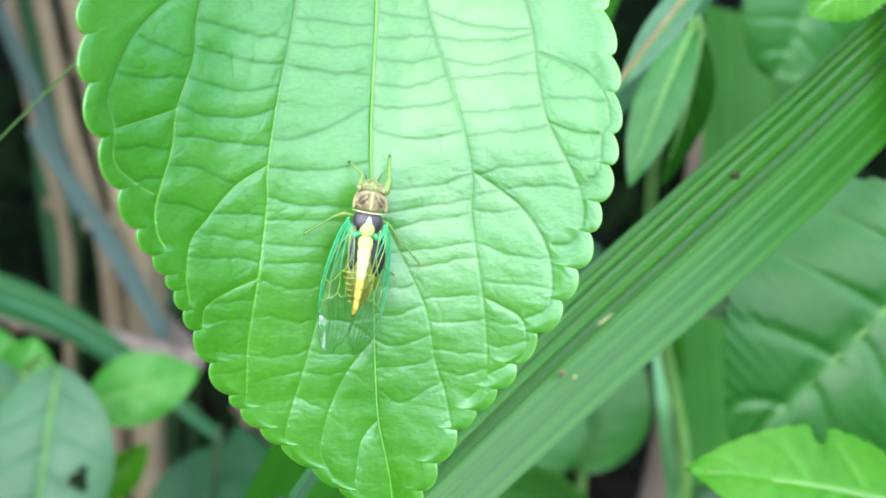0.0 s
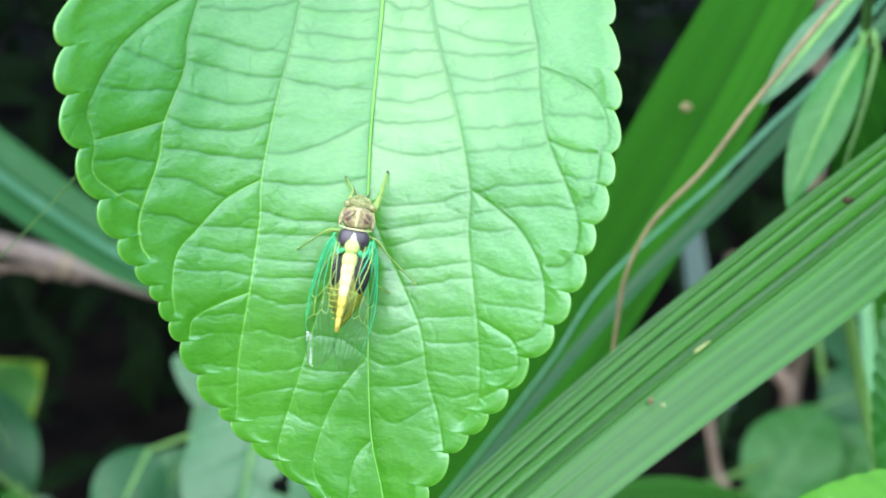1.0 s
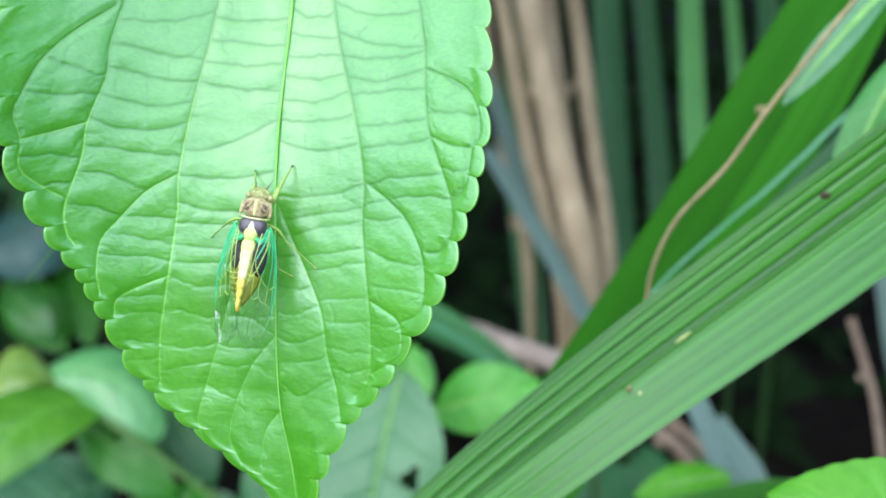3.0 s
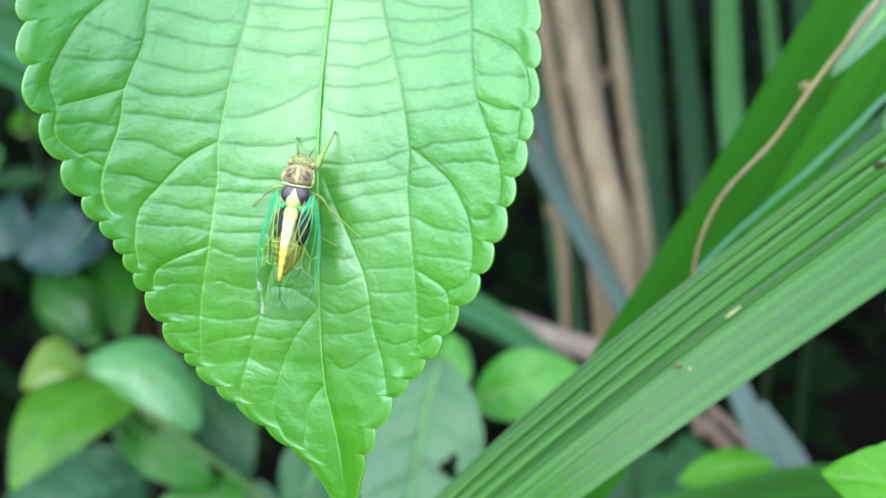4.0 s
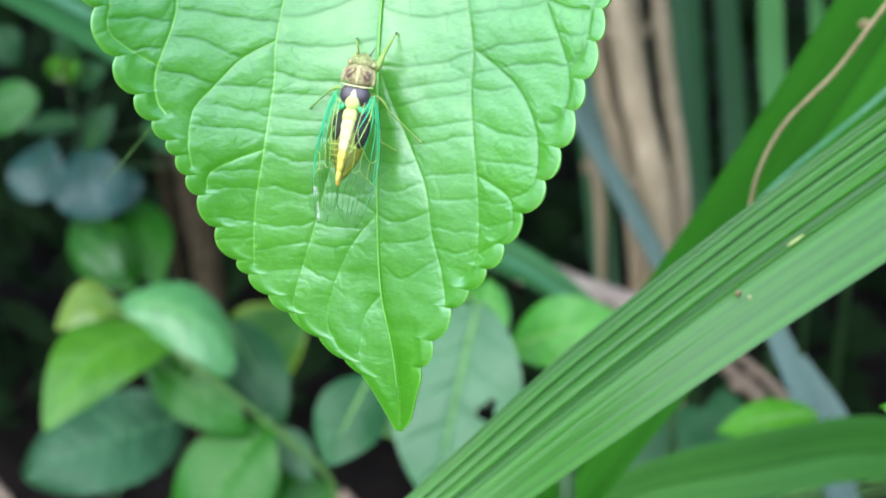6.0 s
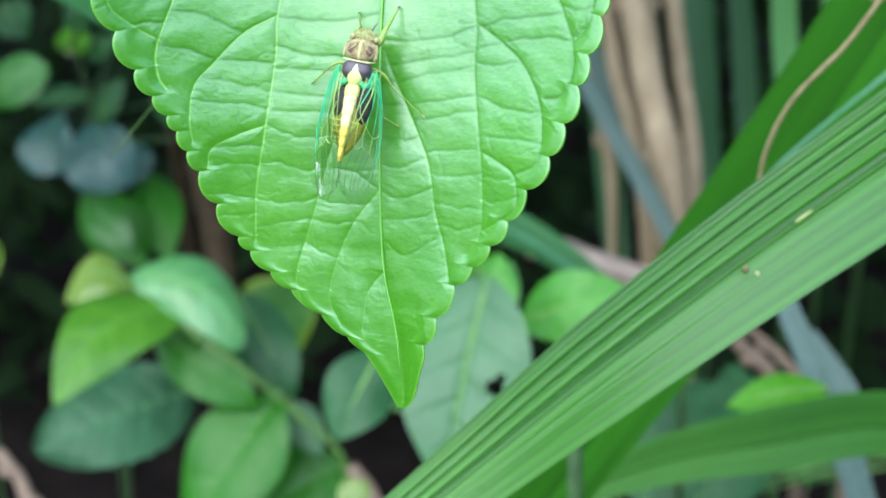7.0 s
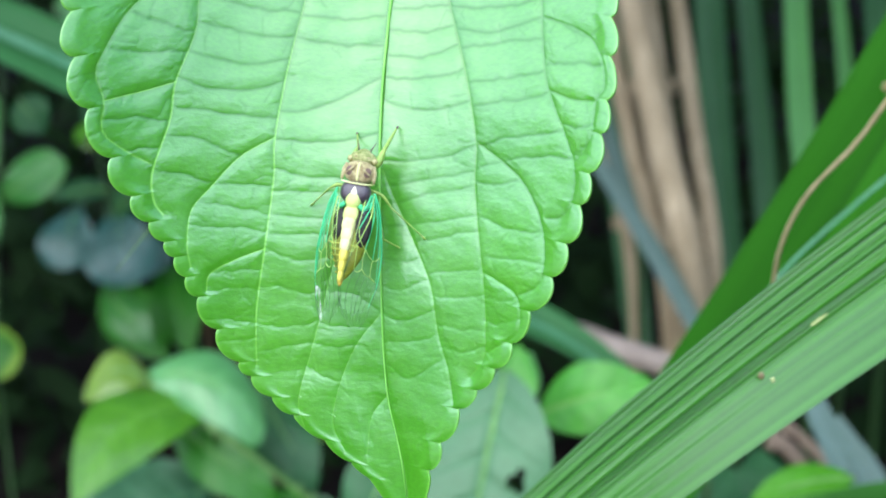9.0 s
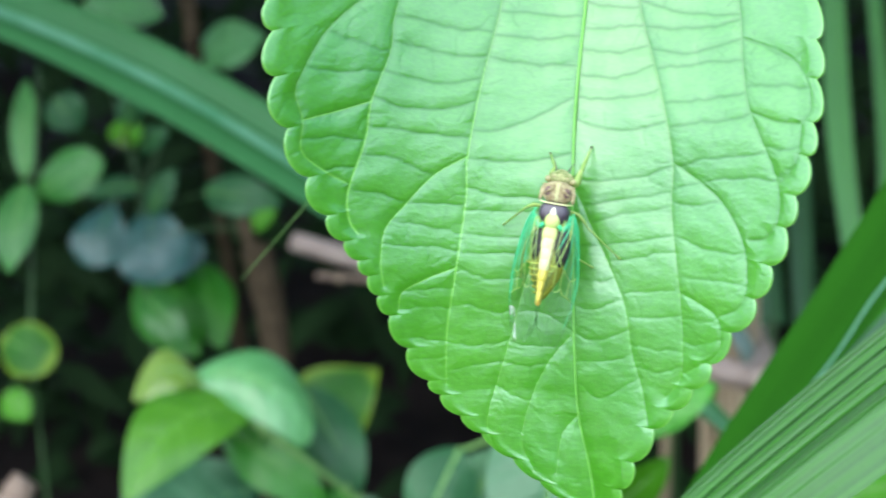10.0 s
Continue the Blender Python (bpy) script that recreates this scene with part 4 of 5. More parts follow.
    leg([W(-0.12, 0.0, 0.45), W(-0.28, -0.2, 0.36), W(-0.36, -0.5, 0.2)], foot(-0.62, -1.5), 0.7)
    leg([W(0.12, 0.0, 0.45), W(0.3, -0.15, 0.36), W(0.38, -0.4, 0.2)], foot(0.32, -1.35), 0.7)
    # belly rests between the legs
    part("belly", ell((0, 0.25, 0.46), (0.15, 0.3, 0.1)), C["olive"], bug)


build_cicada()


# ---- grass blades beside and behind the leaf ----
CAM_SIDE = (-0.15, -0.88, 0.45)


def grass(name, label, ctrl, widths, mat, face=CAM_SIDE, group="", root=None, **k):
    """A grass shoot: one long blade and the sheath that carries it from the ground."""
    base = Vector(root if root else (ctrl[0][0], ctrl[0][1] + 0.02, 0))
    g = thing(name, label, "grass blade", (base.x, base.y, 0), group)
    part("blade", strap_blade(ctrl, widths, face, **k), mat, g)
    a = Vector(ctrl[0])
    if a.z > 0.02:
        mid = (a + base) / 2 + Vector((0.0, 0.03, 0.0))
        part("sheath", tube([base - Vector((0, 0, 0.03)), mid, a + (a - mid) * 0.02], (0.0035, 0.003, max(0.002, widths[0] * 0.2)), 14, 8), M_SHEATH, g)
    return g


def build_blades():
    # wide ribbed blade slanting up past the leaf
    g = grass("broad_grass_blade", "wide ribbed bright green grass blade slanting past the leaf",
        [(-0.0309, 0.0115, 0.8288), (0.0002, 0.0336, 0.8478), (0.0273, 0.0497, 0.8663), (0.0564, 0.0659, 0.8846), (0.0876, 0.0822, 0.9031), (0.1228, 0.1005, 0.9252), (0.1898, 0.1375, 0.9705)],
        (0.010, 0.014, 0.0185, 0.0215, 0.0245, 0.026, 0.02), M_BLADE, (-0.1, -0.79, 0.6), ribs=14, depth=0.00013, channel=0.08, n=160, cols=181, seed=4, twist=-1.0, pivot=0.30,
        grooves=[(-0.95, 0.012, -0.8), (-0.82, 0.018, 0.6), (-0.66, 0.03, 1.2), (-0.585, 0.012, 0.5), (-0.43, 0.022, 1.1), (-0.35, 0.012, 0.5), (-0.19, 0.035, 1.4), (-0.09, 0.012, 0.5), (0.0, 0.016, 0.7), (0.11, 0.012, 0.3), (0.3, 0.03, 0.25), (0.62, 0.05, 0.15)])
    sp = (0.0528, 0.0616, 0.8824)
    part("dry_speck", blob(sp, (0.0006, 0.0003, 0.0008), seg=10, rings=6), M_TENDRIL, g, "small dry speck")
    sk = (0.0626, 0.0694, 0.8895)
    part("pale_scar", blob(sk, (0.0023, 0.0002, 0.00032), seg=12, rings=6, axes=[(0.75, 0.1, 0.62), (0, 1, 0), (-0.62, 0, 0.75)]), M_SCAR, g, "pale scratch")
    part("pale_dot", blob((0.0548, 0.0598, 0.8826), (0.0004, 0.0002, 0.0005), seg=8, rings=6), M_SCAR, g, "small pale dot")
    part("dark_speck", blob((0.0888, 0.0794, 0.9157), (0.0011, 0.0005, 0.0008), seg=10, rings=6), M_TWIG, g, "dark speck")
    # deep green blade behind it; its shade is put into the colour
    g = grass("deep_green_blade", "broad green grass blade, darkened in colour for its shade",
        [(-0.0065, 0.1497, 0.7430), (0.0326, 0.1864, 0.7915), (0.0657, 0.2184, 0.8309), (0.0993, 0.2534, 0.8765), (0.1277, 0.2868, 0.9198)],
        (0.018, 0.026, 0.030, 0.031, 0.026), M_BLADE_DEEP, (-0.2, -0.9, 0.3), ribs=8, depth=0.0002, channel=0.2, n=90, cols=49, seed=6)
    part("dry_spot", blob((0.0893, 0.2425, 0.8736), (0.0017, 0.0008, 0.0015), seg=12, rings=8), M_TENDRIL, g, "pale dry spot")
    # narrow bluish blade between the two
    g = grass("narrow_blue_blade", "narrow bluish green grass blade with a bright sheen",
        [(0.0152, 0.1507, 0.7889), (0.0467, 0.1735, 0.8207), (0.0701, 0.1906, 0.8418), (0.0953, 0.2046, 0.8632), (0.1140, 0.2161, 0.8801), (0.1329, 0.2276, 0.8972), (0.1664, 0.2520, 0.9345)],
        (0.002, 0.0032, 0.004, 0.005, 0.0058, 0.005, 0.004), M_BLADE_TEAL, (-0.25, -0.6, 0.75), ribs=4, depth=0.0002, channel=0.25, cols=25, seed=7)
    # pale strip along the fold; the edge's sheen is put into its colour
    part("edge_sheen", strap_blade([(0.0181, 0.1515, 0.7971), (0.0465, 0.1730, 0.8268), (0.0623, 0.1865, 0.8460), (0.0902, 0.2009, 0.8679), (0.1050, 0.2099, 0.8800), (0.1229, 0.2205, 0.8952), (0.1499, 0.2398, 0.9250)], (0.0006, 0.0008, 0.0011, 0.0014, 0.0016, 0.0014, 0.001), (-0.4, -0.5, 0.75), ribs=2, depth=0.00005, channel=0.3, n=60, cols=9, seed=3), M_STREAK, g, "pale bluish strip painted for the edge's sheen")
    # dry tendril lying before the deep green blade
    t = thing("dry_tendril", "thin dry brown tendril hanging over a grass blade", "tendril", (0.0563, 0.1278, 0.8633))
    part("tendril_stalk", tube([(0.0555, 0.1257, 0.8505), (0.0563, 0.1278, 0.8633), (0.0578, 0.1299, 0.8758), (0.0631, 0.1320, 0.8875), (0.0732, 0.1342, 0.8990), (0.0824, 0.1367, 0.9127), (0.0948, 0.1398, 0.9299), (0.1058, 0.1422, 0.9442)], (0.0004, 0.00048, 0.0005, 0.0005, 0.0006, 0.0006, 0.0006), 70, 8, 0.12), M_TENDRIL, t)
    # long teal blade crossing far behind the leaf
    g = grass("long_arching_blade", "long bluish green grass blade arching behind the leaf",
        [(0.0400, 0.5022, 0.5990), (-0.0292, 0.5355, 0.6434), (-0.1229, 0.5673, 0.6699), (-0.2109, 0.5962, 0.7171), (-0.2994, 0.6215, 0.7568), (-0.4051, 0.6510, 0.7879), (-0.5444, 0.6914, 0.8074)],
        (0.006, 0.016, 0.028, 0.036, 0.036, 0.032, 0.02), M_BLADE_LONG, (0.1, -0.75, 0.65), ribs=7, depth=0.0004, channel=0.22, n=110, cols=41, seed=9)
    # sheen along the midrib, laid on as a paler strap
    part("midrib_sheen", strap_blade([(0.0402, 0.4937, 0.6023), (-0.0283, 0.5269, 0.6460), (-0.1212, 0.5585, 0.6720), (-0.2084, 0.5873, 0.7186), (-0.2960, 0.6126, 0.7579), (-0.4009, 0.6419, 0.7886), (-0.5391, 0.6824, 0.8076)], (0.001, 0.0025, 0.004, 0.005, 0.006, 0.006, 0.004), (0.1, -0.6, 0.78), ribs=2, depth=0.00005, channel=0.1, n=60, cols=9, seed=5), M_STREAK, g, "pale strip painted for the sheen along the midrib")
    # low dark blade at the foot of the wide one
    grass("low_dark_blade", "dark green grass blade low in the undergrowth",
        [(-0.0017, 0.2784, 0.6740), (0.0333, 0.2900, 0.6856), (0.0724, 0.2995, 0.6917), (0.1129, 0.3169, 0.6901), (0.1512, 0.3271, 0.6746), (0.1831, 0.3286, 0.6434)],
        (0.008, 0.017, 0.023, 0.023, 0.018, 0.008), M_BLADE_LOW, (0.0, -0.86, 0.5), ribs=7, depth=0.0003, channel=0.2, cols=61, seed=12)
    # upright blades in the back
    for k, (a, b, w, m, s) in enumerate((
        ((0.1129, 0.9475, 0.5098), (0.0951, 1.0934, 0.7097), 0.019, M_SHRUB, 1),
        ((0.1410, 1.0053, 0.5034), (0.1268, 1.1584, 0.6934), 0.012, M_SHRUB, 2),
        ((0.0576, 0.9774, 0.4272), (0.0281, 1.1631, 0.6929), 0.026, M_BLADE_TEAL, 3),
        ((0.0863, 1.0541, 0.3891), (0.0563, 1.2476, 0.6717), 0.02, M_BLADE_TEAL, 4),
        ((-0.0192, 1.0299, 0.3770), (-0.0542, 1.2305, 0.6767), 0.026, M_BLADE_TEAL, 5),
        ((0.1780, 1.0762, 0.4018), (0.1703, 1.3052, 0.6566), 0.022, M_BLADE_TEAL, 6),
        ((0.2581, 0.8381, 0.4285), (0.2346, 0.9099, 0.5360), 0.018, M_BLADE_GREY, 7),
        ((0.4047, 0.6791, 0.5092), (0.4357, 0.8222, 0.6837), 0.030, M_BLADE_TEAL, 8),
    )):
        a, b = Vector(a), Vector(b)
        grass("upright_grass_blade", "upright green grass blade", [a, a * 0.6 + b * 0.4 + Vector((0.004 * (-1) ** s, 0, 0)), b], (w * 0.8, w, w * 0.85), m, (-0.1, -0.9, 0.3), group="upright grass blades", ribs=4, depth=0.0003, channel=0.25, n=30, cols=21, seed=20 + k)
    for k, (a, b, w) in enumerate((((0.0483, 0.8372, 0.4578), (-0.0490, 0.9156, 0.5972), 0.014), ((0.1259, 0.3688, 0.5839), (0.0808, 0.4295, 0.6785), 0.013), ((0.1252, 0.4609, 0.5864), (0.0976, 0.4983, 0.6221), 0.012), ((-0.0162, 0.9607, 0.5110), (-0.0813, 1.0761, 0.6462), 0.013))):
        a, b = Vector(a), Vector(b)
        grass("grey_grass_blade", "narrow greyish grass blade leaning", [a, (a + b) / 2 + Vector((0.003, 0, 0)), b], (w * 0.8, w, w * 0.7), M_BLADE_GREY, (-0.1, -0.8, 0.6), group="leaning grey blades", ribs=3, depth=0.0002, channel=0.3, n=24, cols=17, seed=40 + k)

    # flat green blades and a dull stalk behind the wide blade
    for k, (a, b, w) in enumerate((((0.2454, 0.4114, 0.7448), (0.2681, 0.5001, 0.8210), 0.034), ((0.2907, 0.4581, 0.7372), (0.3152, 0.5493, 0.8298), 0.040), ((0.1882, 0.2678, 0.7077), (0.2121, 0.3521, 0.7406), 0.030))):
        a, b = Vector(a), Vector(b)
        grass("flat_green_blade", "flat mid green grass blade standing upright", [a, (a + b) / 2 + Vector((0.002, 0, 0)), b], (w * 0.9, w, w * 0.9), M_BLADE_LOW, (-0.1, -0.9, 0.3), group="flat green blades", ribs=5, depth=0.0003, channel=0.15, n=30, cols=25, seed=80 + k)


build_blades()


def stalk(name, label, ctrl, radii, mat, category="stalk", group="", **k):
    p = Vector(ctrl[0])
    s = thing(name, label, category, (p.x, p.y, 0), group)
    part("culm", tube(ctrl, radii, k.pop("n", 30), 9, **k), mat, s)
    return s


def build_stalks():
    # dry cane bundle behind the leaf's edge
    for k, (top, low, r) in enumerate((
        ((-0.0573, 1.0548, 0.7188), (0.0098, 0.9318, 0.4328), 0.0075),
        ((-0.0338, 0.9979, 0.7329), (0.0280, 0.8892, 0.4555), 0.0118),
        ((-0.0191, 1.0294, 0.7248), (0.0342, 0.9167, 0.4412), 0.0085),
        ((0.0007, 1.0615, 0.7164), (0.0414, 0.9427, 0.4472), 0.0068),
        ((-0.0815, 1.1315, 0.6997), (-0.0213, 0.9983, 0.4178), 0.005),
    )):
        a, b = Vector(top), Vector(low)
        foot = Vector((b.x + 0.02 * math.sin(k), b.y + 0.02 * k, -0.02))
        c = stalk("dry_cane", "pale brown dry cane standing upright", [foot, b, a * 0.5 + b * 0.5 + Vector((0.004 * math.sin(2.3 * k), 0, 0)), a], (r * 1.1, r, r, r * 0.9), M_STRAW, group="dry canes", knobs=0.05, seed=k)
        for f in (0.25, 0.62):
            q = a * f + b * (1 - f)
            part("joint", tube([q - Vector((0, 0, 0.004)), q, q + Vector((0, 0, 0.004))], (r * 1.0, r * 1.06, r * 1.0), 6, 10), M_STRAW, c)
    # fallen pale straw
    for k, (a, b, r) in enumerate((
        ((0.0305, 0.7081, 0.5306), (-0.2594, 0.7789, 0.5814), 0.0082),
        ((-0.2283, 0.9842, 0.4499), (-0.2995, 0.9766, 0.4617), 0.0035),
            )):
        a, b = Vector(a), Vector(b)
        d = a - b
        far = Vector((a.x + 0.06, a.y + 1.2, -0.02))
        s = thing("bent_straw", "pale dry bent straw leaning across the undergrowth", "straw", a, "bent straws")
        part("straw_stem", tube([far, a * 0.5 + far * 0.5, a + d.normalized() * 0.015 + Vector((0, 0.03, -0.008)), a, a * 0.6 + b * 0.4 + Vector((0, 0, 0.003)), b], (r, r, r, r, r, r * 0.8), 60, 8, 0.06, k), M_STRAW_PALE if k == 0 else M_STALK, s)
        for f in (0.3, 0.75):
            q = a * (1 - f) + b * f
            e = (b - a).normalized() * 0.003
            part("joint", tube([q - e, q, q + e], (r, r * 1.12, r), 6, 9), M_STRAW, s)
    # brown stalks and a broken stick
    for k, (a, b, r) in enumerate((
        ((0.1782, 0.6406, 0.6072), (0.1990, 0.6052, 0.5299), 0.0027),
        ((0.2692, 0.5377, 0.7977), (0.2473, 0.4499, 0.7268), 0.0085),
        ((0.2377, 0.7941, 0.5721), (0.2685, 0.7645, 0.5057), 0.0055),
        ((0.0663, 0.6125, 0.5659), (0.1108, 0.6003, 0.5267), 0.003),
        ((0.3397, 1.0335, 0.6846), (0.3377, 0.9655, 0.5394), 0.006),
        ((-0.3511, 0.5281, 0.5504), (-0.3820, 0.5059, 0.5143), 0.0095),
        ((-0.3187, 0.4954, 0.5287), (-0.3007, 0.4854, 0.5036), 0.004),
        ((-0.1370, 0.5357, 0.5050), (-0.1224, 0.5274, 0.4841), 0.0045),
        ((0.0685, 0.6679, 0.5198), (0.0977, 0.6585, 0.4922), 0.005),
    )):
        a, b = Vector(a), Vector(b)
        s = thing("brown_stalk", "dull tan dry stalk in the undergrowth", "stalk", b, "brown stalks")
        part("stalk_stem", tube(to_soil(a, b), (r * 0.85, r, r * 1.1, r * 1.2), 40, 8, 0.1, k), M_STALK, s)
        part("joint", blob((a * 0.62 + b * 0.38) + Vector((-0.5 * r, 0, 0)), (r * 1.1, r, r * 0.9), seg=10, rings=7), M_STALK, s)
    # brown twigs on the dark side
    for k, (a, b, r) in enumerate((
        ((-0.3199, 0.8898, 0.5253), (-0.2931, 0.8266, 0.4275), 0.011),
        ((-0.3385, 0.9237, 0.5321), (-0.3014, 0.8601, 0.4276), 0.006),
        ((-0.4165, 1.0833, 0.6189), (-0.4334, 1.1277, 0.6737), 0.006),
    )):
        a, b = Vector(a), Vector(b)
        s = thing("brown_twig", "dull brown dry twig among the leaves", "twig", b, "brown twigs")
        part("twig_stem", tube(to_soil(a, b, 0.1), (r, r * 1.05, r * 1.1, r * 1.2), 40, 8, 0.1, k), M_TWIG, s)
    # fine thread hanging by the leaf
    s = thing("fine_tendril", "thin dull green tendril hanging behind the leaf", "tendril", (-0.079, 0.0995, 0.8825))
    part("tendril_stalk", tube([(-0.079, 0.0995, 0.8825), (-0.060, 0.0945, 0.9045), (-0.042, 0.089, 0.927), (-0.004, 0.078, 0.972), (0.026, 0.062, 1.002), (0.058, 0.032, 1.019)], (0.0001, 0.00017, 0.00023, 0.00026, 0.00028), 40, 7, 0.1), M_STEM_DARK, s)


build_stalks()


# ---- broad-leaved plants round about ----
def shrub(name, label, root, stem_pts, leaves, category="plant", stem_r=0.003, stem_mat=None):
    """leaves: (base, tip, width, face, material, label, options)."""
    s = thing(name, label, category, (root[0], root[1], 0))
    first, foot = Vector(stem_pts[0]), Vector((root[0], root[1], -0.02))
    low = [foot, foot.lerp(first, 0.4), foot.lerp(first, 0.75), foot.lerp(first, 0.92)]
    main = part("stem", tube(low + list(stem_pts), (stem_r * 1.3, stem_r, stem_r, stem_r * 0.7), 60, 8, 0.05), stem_mat or M_STEM, s)
    ends = curve_pts(low + list(stem_pts), 60)
    for k, (b, t, w, face, mat, lab, opt) in enumerate(leaves):
        lf = part("leaf", leaf_blade(b, t, w, face, seed=k, **opt), mat, s, lab)
        bb = Vector(b)
        j = Vector(ends[np.argmin([(Vector(e) - bb).length for e in ends])])
        if (j - bb).length > 0.004:
            part("petiole", tube([j, (j + bb) / 2 + Vector((0, 0, 0.004)), bb + (Vector(t) - bb) * 0.04], (0.0014, 0.0011, 0.0009), 10, 6), stem_mat or M_STEM, s)
        bl, al, sd, ot, ln = leaf_frame(b, t, face)
        ar = opt.get("arch", 0.1)
        part("midrib", tube([bl + al * (ln * v) + ot * (ar * ln * (1 - (2 * v - 1) ** 2) - 0.02 * w) + sd * (opt.get("bend", 0.0) * ln * (1 - (2 * v - 1) ** 2)) for v in (0.0, 0.3, 0.6, 0.93)], (0.0011, 0.0008, 0.0003), 14, 6), M_STEM, lf)
    return s


F1 = (-0.1, -0.8, 0.6)


def build_shrubs():
    # leafy sprig at the lower left: folded pale leaf, yellow green leaf, darker ones
    shrub("leafy_shrub", "low shrub with glossy pale and yellow green leaves", (-0.1125, 0.5391, 0.4621), [(-0.1421, 0.5395, 0.5081), (-0.1663, 0.5422, 0.5338), (-0.1994, 0.5445, 0.5616), (-0.2320, 0.5534, 0.5798), (-0.2538, 0.5643, 0.5867)], [
        ((-0.2520, 0.5600, 0.5890), (-0.2906, 0.5452, 0.5930), 0.027, (0.05, -0.45, 0.89), M_OLIVE, "small olive leaf bent over", dict(arch=0.25, fold=0.1, widest=0.56, bend=0.28, point=0.7)),
        ((-0.2680, 0.5671, 0.5950), (-0.1965, 0.5531, 0.5665), 0.038, (0.25, -0.6, 0.8), M_SHRUB_LIGHT, "pale bluish green glossy leaf", dict(arch=0.16, fold=0.06, widest=0.5, bend=-0.17, point=0.6, curl=0.4)),
        ((-0.2290, 0.5668, 0.5790), (-0.2804, 0.4899, 0.5632), 0.044, (-0.15, -0.85, 0.5), M_AUTUMN, "yellow green leaf with a pointed tip", dict(arch=0.14, fold=0.3, widest=0.45, bend=0.14, curl=0.35)),
        ((-0.2508, 0.5708, 0.5655), (-0.1907, 0.5508, 0.5294), 0.034, (0.1, -0.8, 0.6), M_DEEP, "mid green glossy leaf", dict(arch=0.08, fold=0.25)),
        ((-0.2155, 0.6139, 0.5650), (-0.1773, 0.5770, 0.5195), 0.036, (0.3, -0.7, 0.6), M_SHRUB_DARK, "dark green leaf in shade", dict(arch=0.1, fold=0.15)),
        ((-0.2393, 0.5913, 0.5132), (-0.3223, 0.5457, 0.4951), 0.062, (-0.1, -0.7, 0.7), M_BLOTCHED, "dark bluish leaf with blotches", dict(arch=0.06, fold=0.15, wave=0.1, widest=0.45, teeth=9, tooth=0.03)),
        ((-0.1815, 0.5639, 0.5299), (-0.2248, 0.5135, 0.4676), 0.056, (-0.1, -0.7, 0.7), M_DEEP, "green leaf hanging low", dict(arch=0.08, fold=0.2)),
        ((-0.1500, 0.5767, 0.4784), (-0.2006, 0.5461, 0.4571), 0.05, (0, -0.7, 0.7), M_DEEP, "dark leaf low on the shrub", dict(arch=0.06, fold=0.2)),
        ((-0.1810, 0.5795, 0.5158), (-0.1588, 0.5607, 0.4942), 0.022, (0, -0.7, 0.7), M_SHRUB_PALE, "small pale leaf", dict(arch=0.06, fold=0.2)),
    ], stem_r=0.0017, stem_mat=M_STEM_DARK)
    # pale leaves below the big leaf's tip
    shrub("pale_leaved_plant", "plant with large pale greyish leaves, one with a hole", (-0.0451, 0.3428, 0.6174), [(-0.0501, 0.4017, 0.6219), (-0.0531, 0.4138, 0.6488), (-0.0494, 0.4136, 0.6883)], [
        ((-0.0369, 0.3716, 0.7135), (-0.0488, 0.3192, 0.6493), 0.0516, (-0.1, -0.75, 0.65), M_SHRUB_PALE, "large pale green leaf with a dark hole", dict(arch=0.05, fold=0.15, widest=0.45, hole=(0.51, -0.55, 0.055, 0.13), rows=90, cols=50)),
        ((-0.0455, 0.4521, 0.6413), (-0.0855, 0.4612, 0.6693), 0.0258, (0.1, -0.7, 0.7), M_SHRUB_PALE, "pale grey green leaf", dict(arch=0.08, fold=0.2)),
        ((-0.0574, 0.4146, 0.6192), (-0.0715, 0.4284, 0.6649), 0.0206, (-0.1, -0.7, 0.7), M_SHRUB_PALE, "pale pointed leaf", dict(arch=0.06, fold=0.25, widest=0.4)),
        ((-0.0903, 0.4334, 0.6087), (-0.0749, 0.4358, 0.6387), 0.0258, (0.0, -0.7, 0.7), M_SHRUB_PALE, "pale grey green leaf", dict(arch=0.06, fold=0.2)),
        ((-0.0494, 0.4793, 0.6370), (-0.0758, 0.4980, 0.6689), 0.0206, (0.1, -0.8, 0.6), M_FRESH, "bright green inner leaf", dict(arch=0.08, fold=0.25)),
        ((-0.0489, 0.4927, 0.6247), (-0.0438, 0.5043, 0.6512), 0.0155, (0.1, -0.8, 0.6), M_SHRUB_LIGHT, "small pale green leaf", dict(arch=0.06, fold=0.2)),
        ((-0.0884, 0.4037, 0.6580), (-0.1043, 0.3769, 0.6282), 0.0310, (0.1, -0.8, 0.6), M_SHRUB_DARK, "dark bluish oval leaf", dict(arch=0.08, fold=0.1)),
        ((-0.0271, 0.3947, 0.6805), (0.0193, 0.3940, 0.6968), 0.0293, (0, -0.75, 0.66), M_FRESH, "bright green oval leaf", dict(arch=0.12, fold=0.2)),
        ((-0.0554, 0.4674, 0.6382), (-0.0463, 0.4826, 0.6665), 0.0292, (0.1, -0.8, 0.6), M_FRESH, "green leaf partly hidden", dict(arch=0.1, fold=0.3)),
        ((-0.0227, 0.4092, 0.6285), (-0.0002, 0.4041, 0.6571), 0.0180, (0.3, -0.7, 0.6), M_YOUNG, "small bright green leaf", dict(arch=0.1, fold=0.3)),
        ((-0.1102, 0.4076, 0.5705), (-0.1004, 0.4149, 0.5816), 0.0172, (0, -0.7, 0.7), M_OLIVE, "small olive leaf", dict()),
    ])
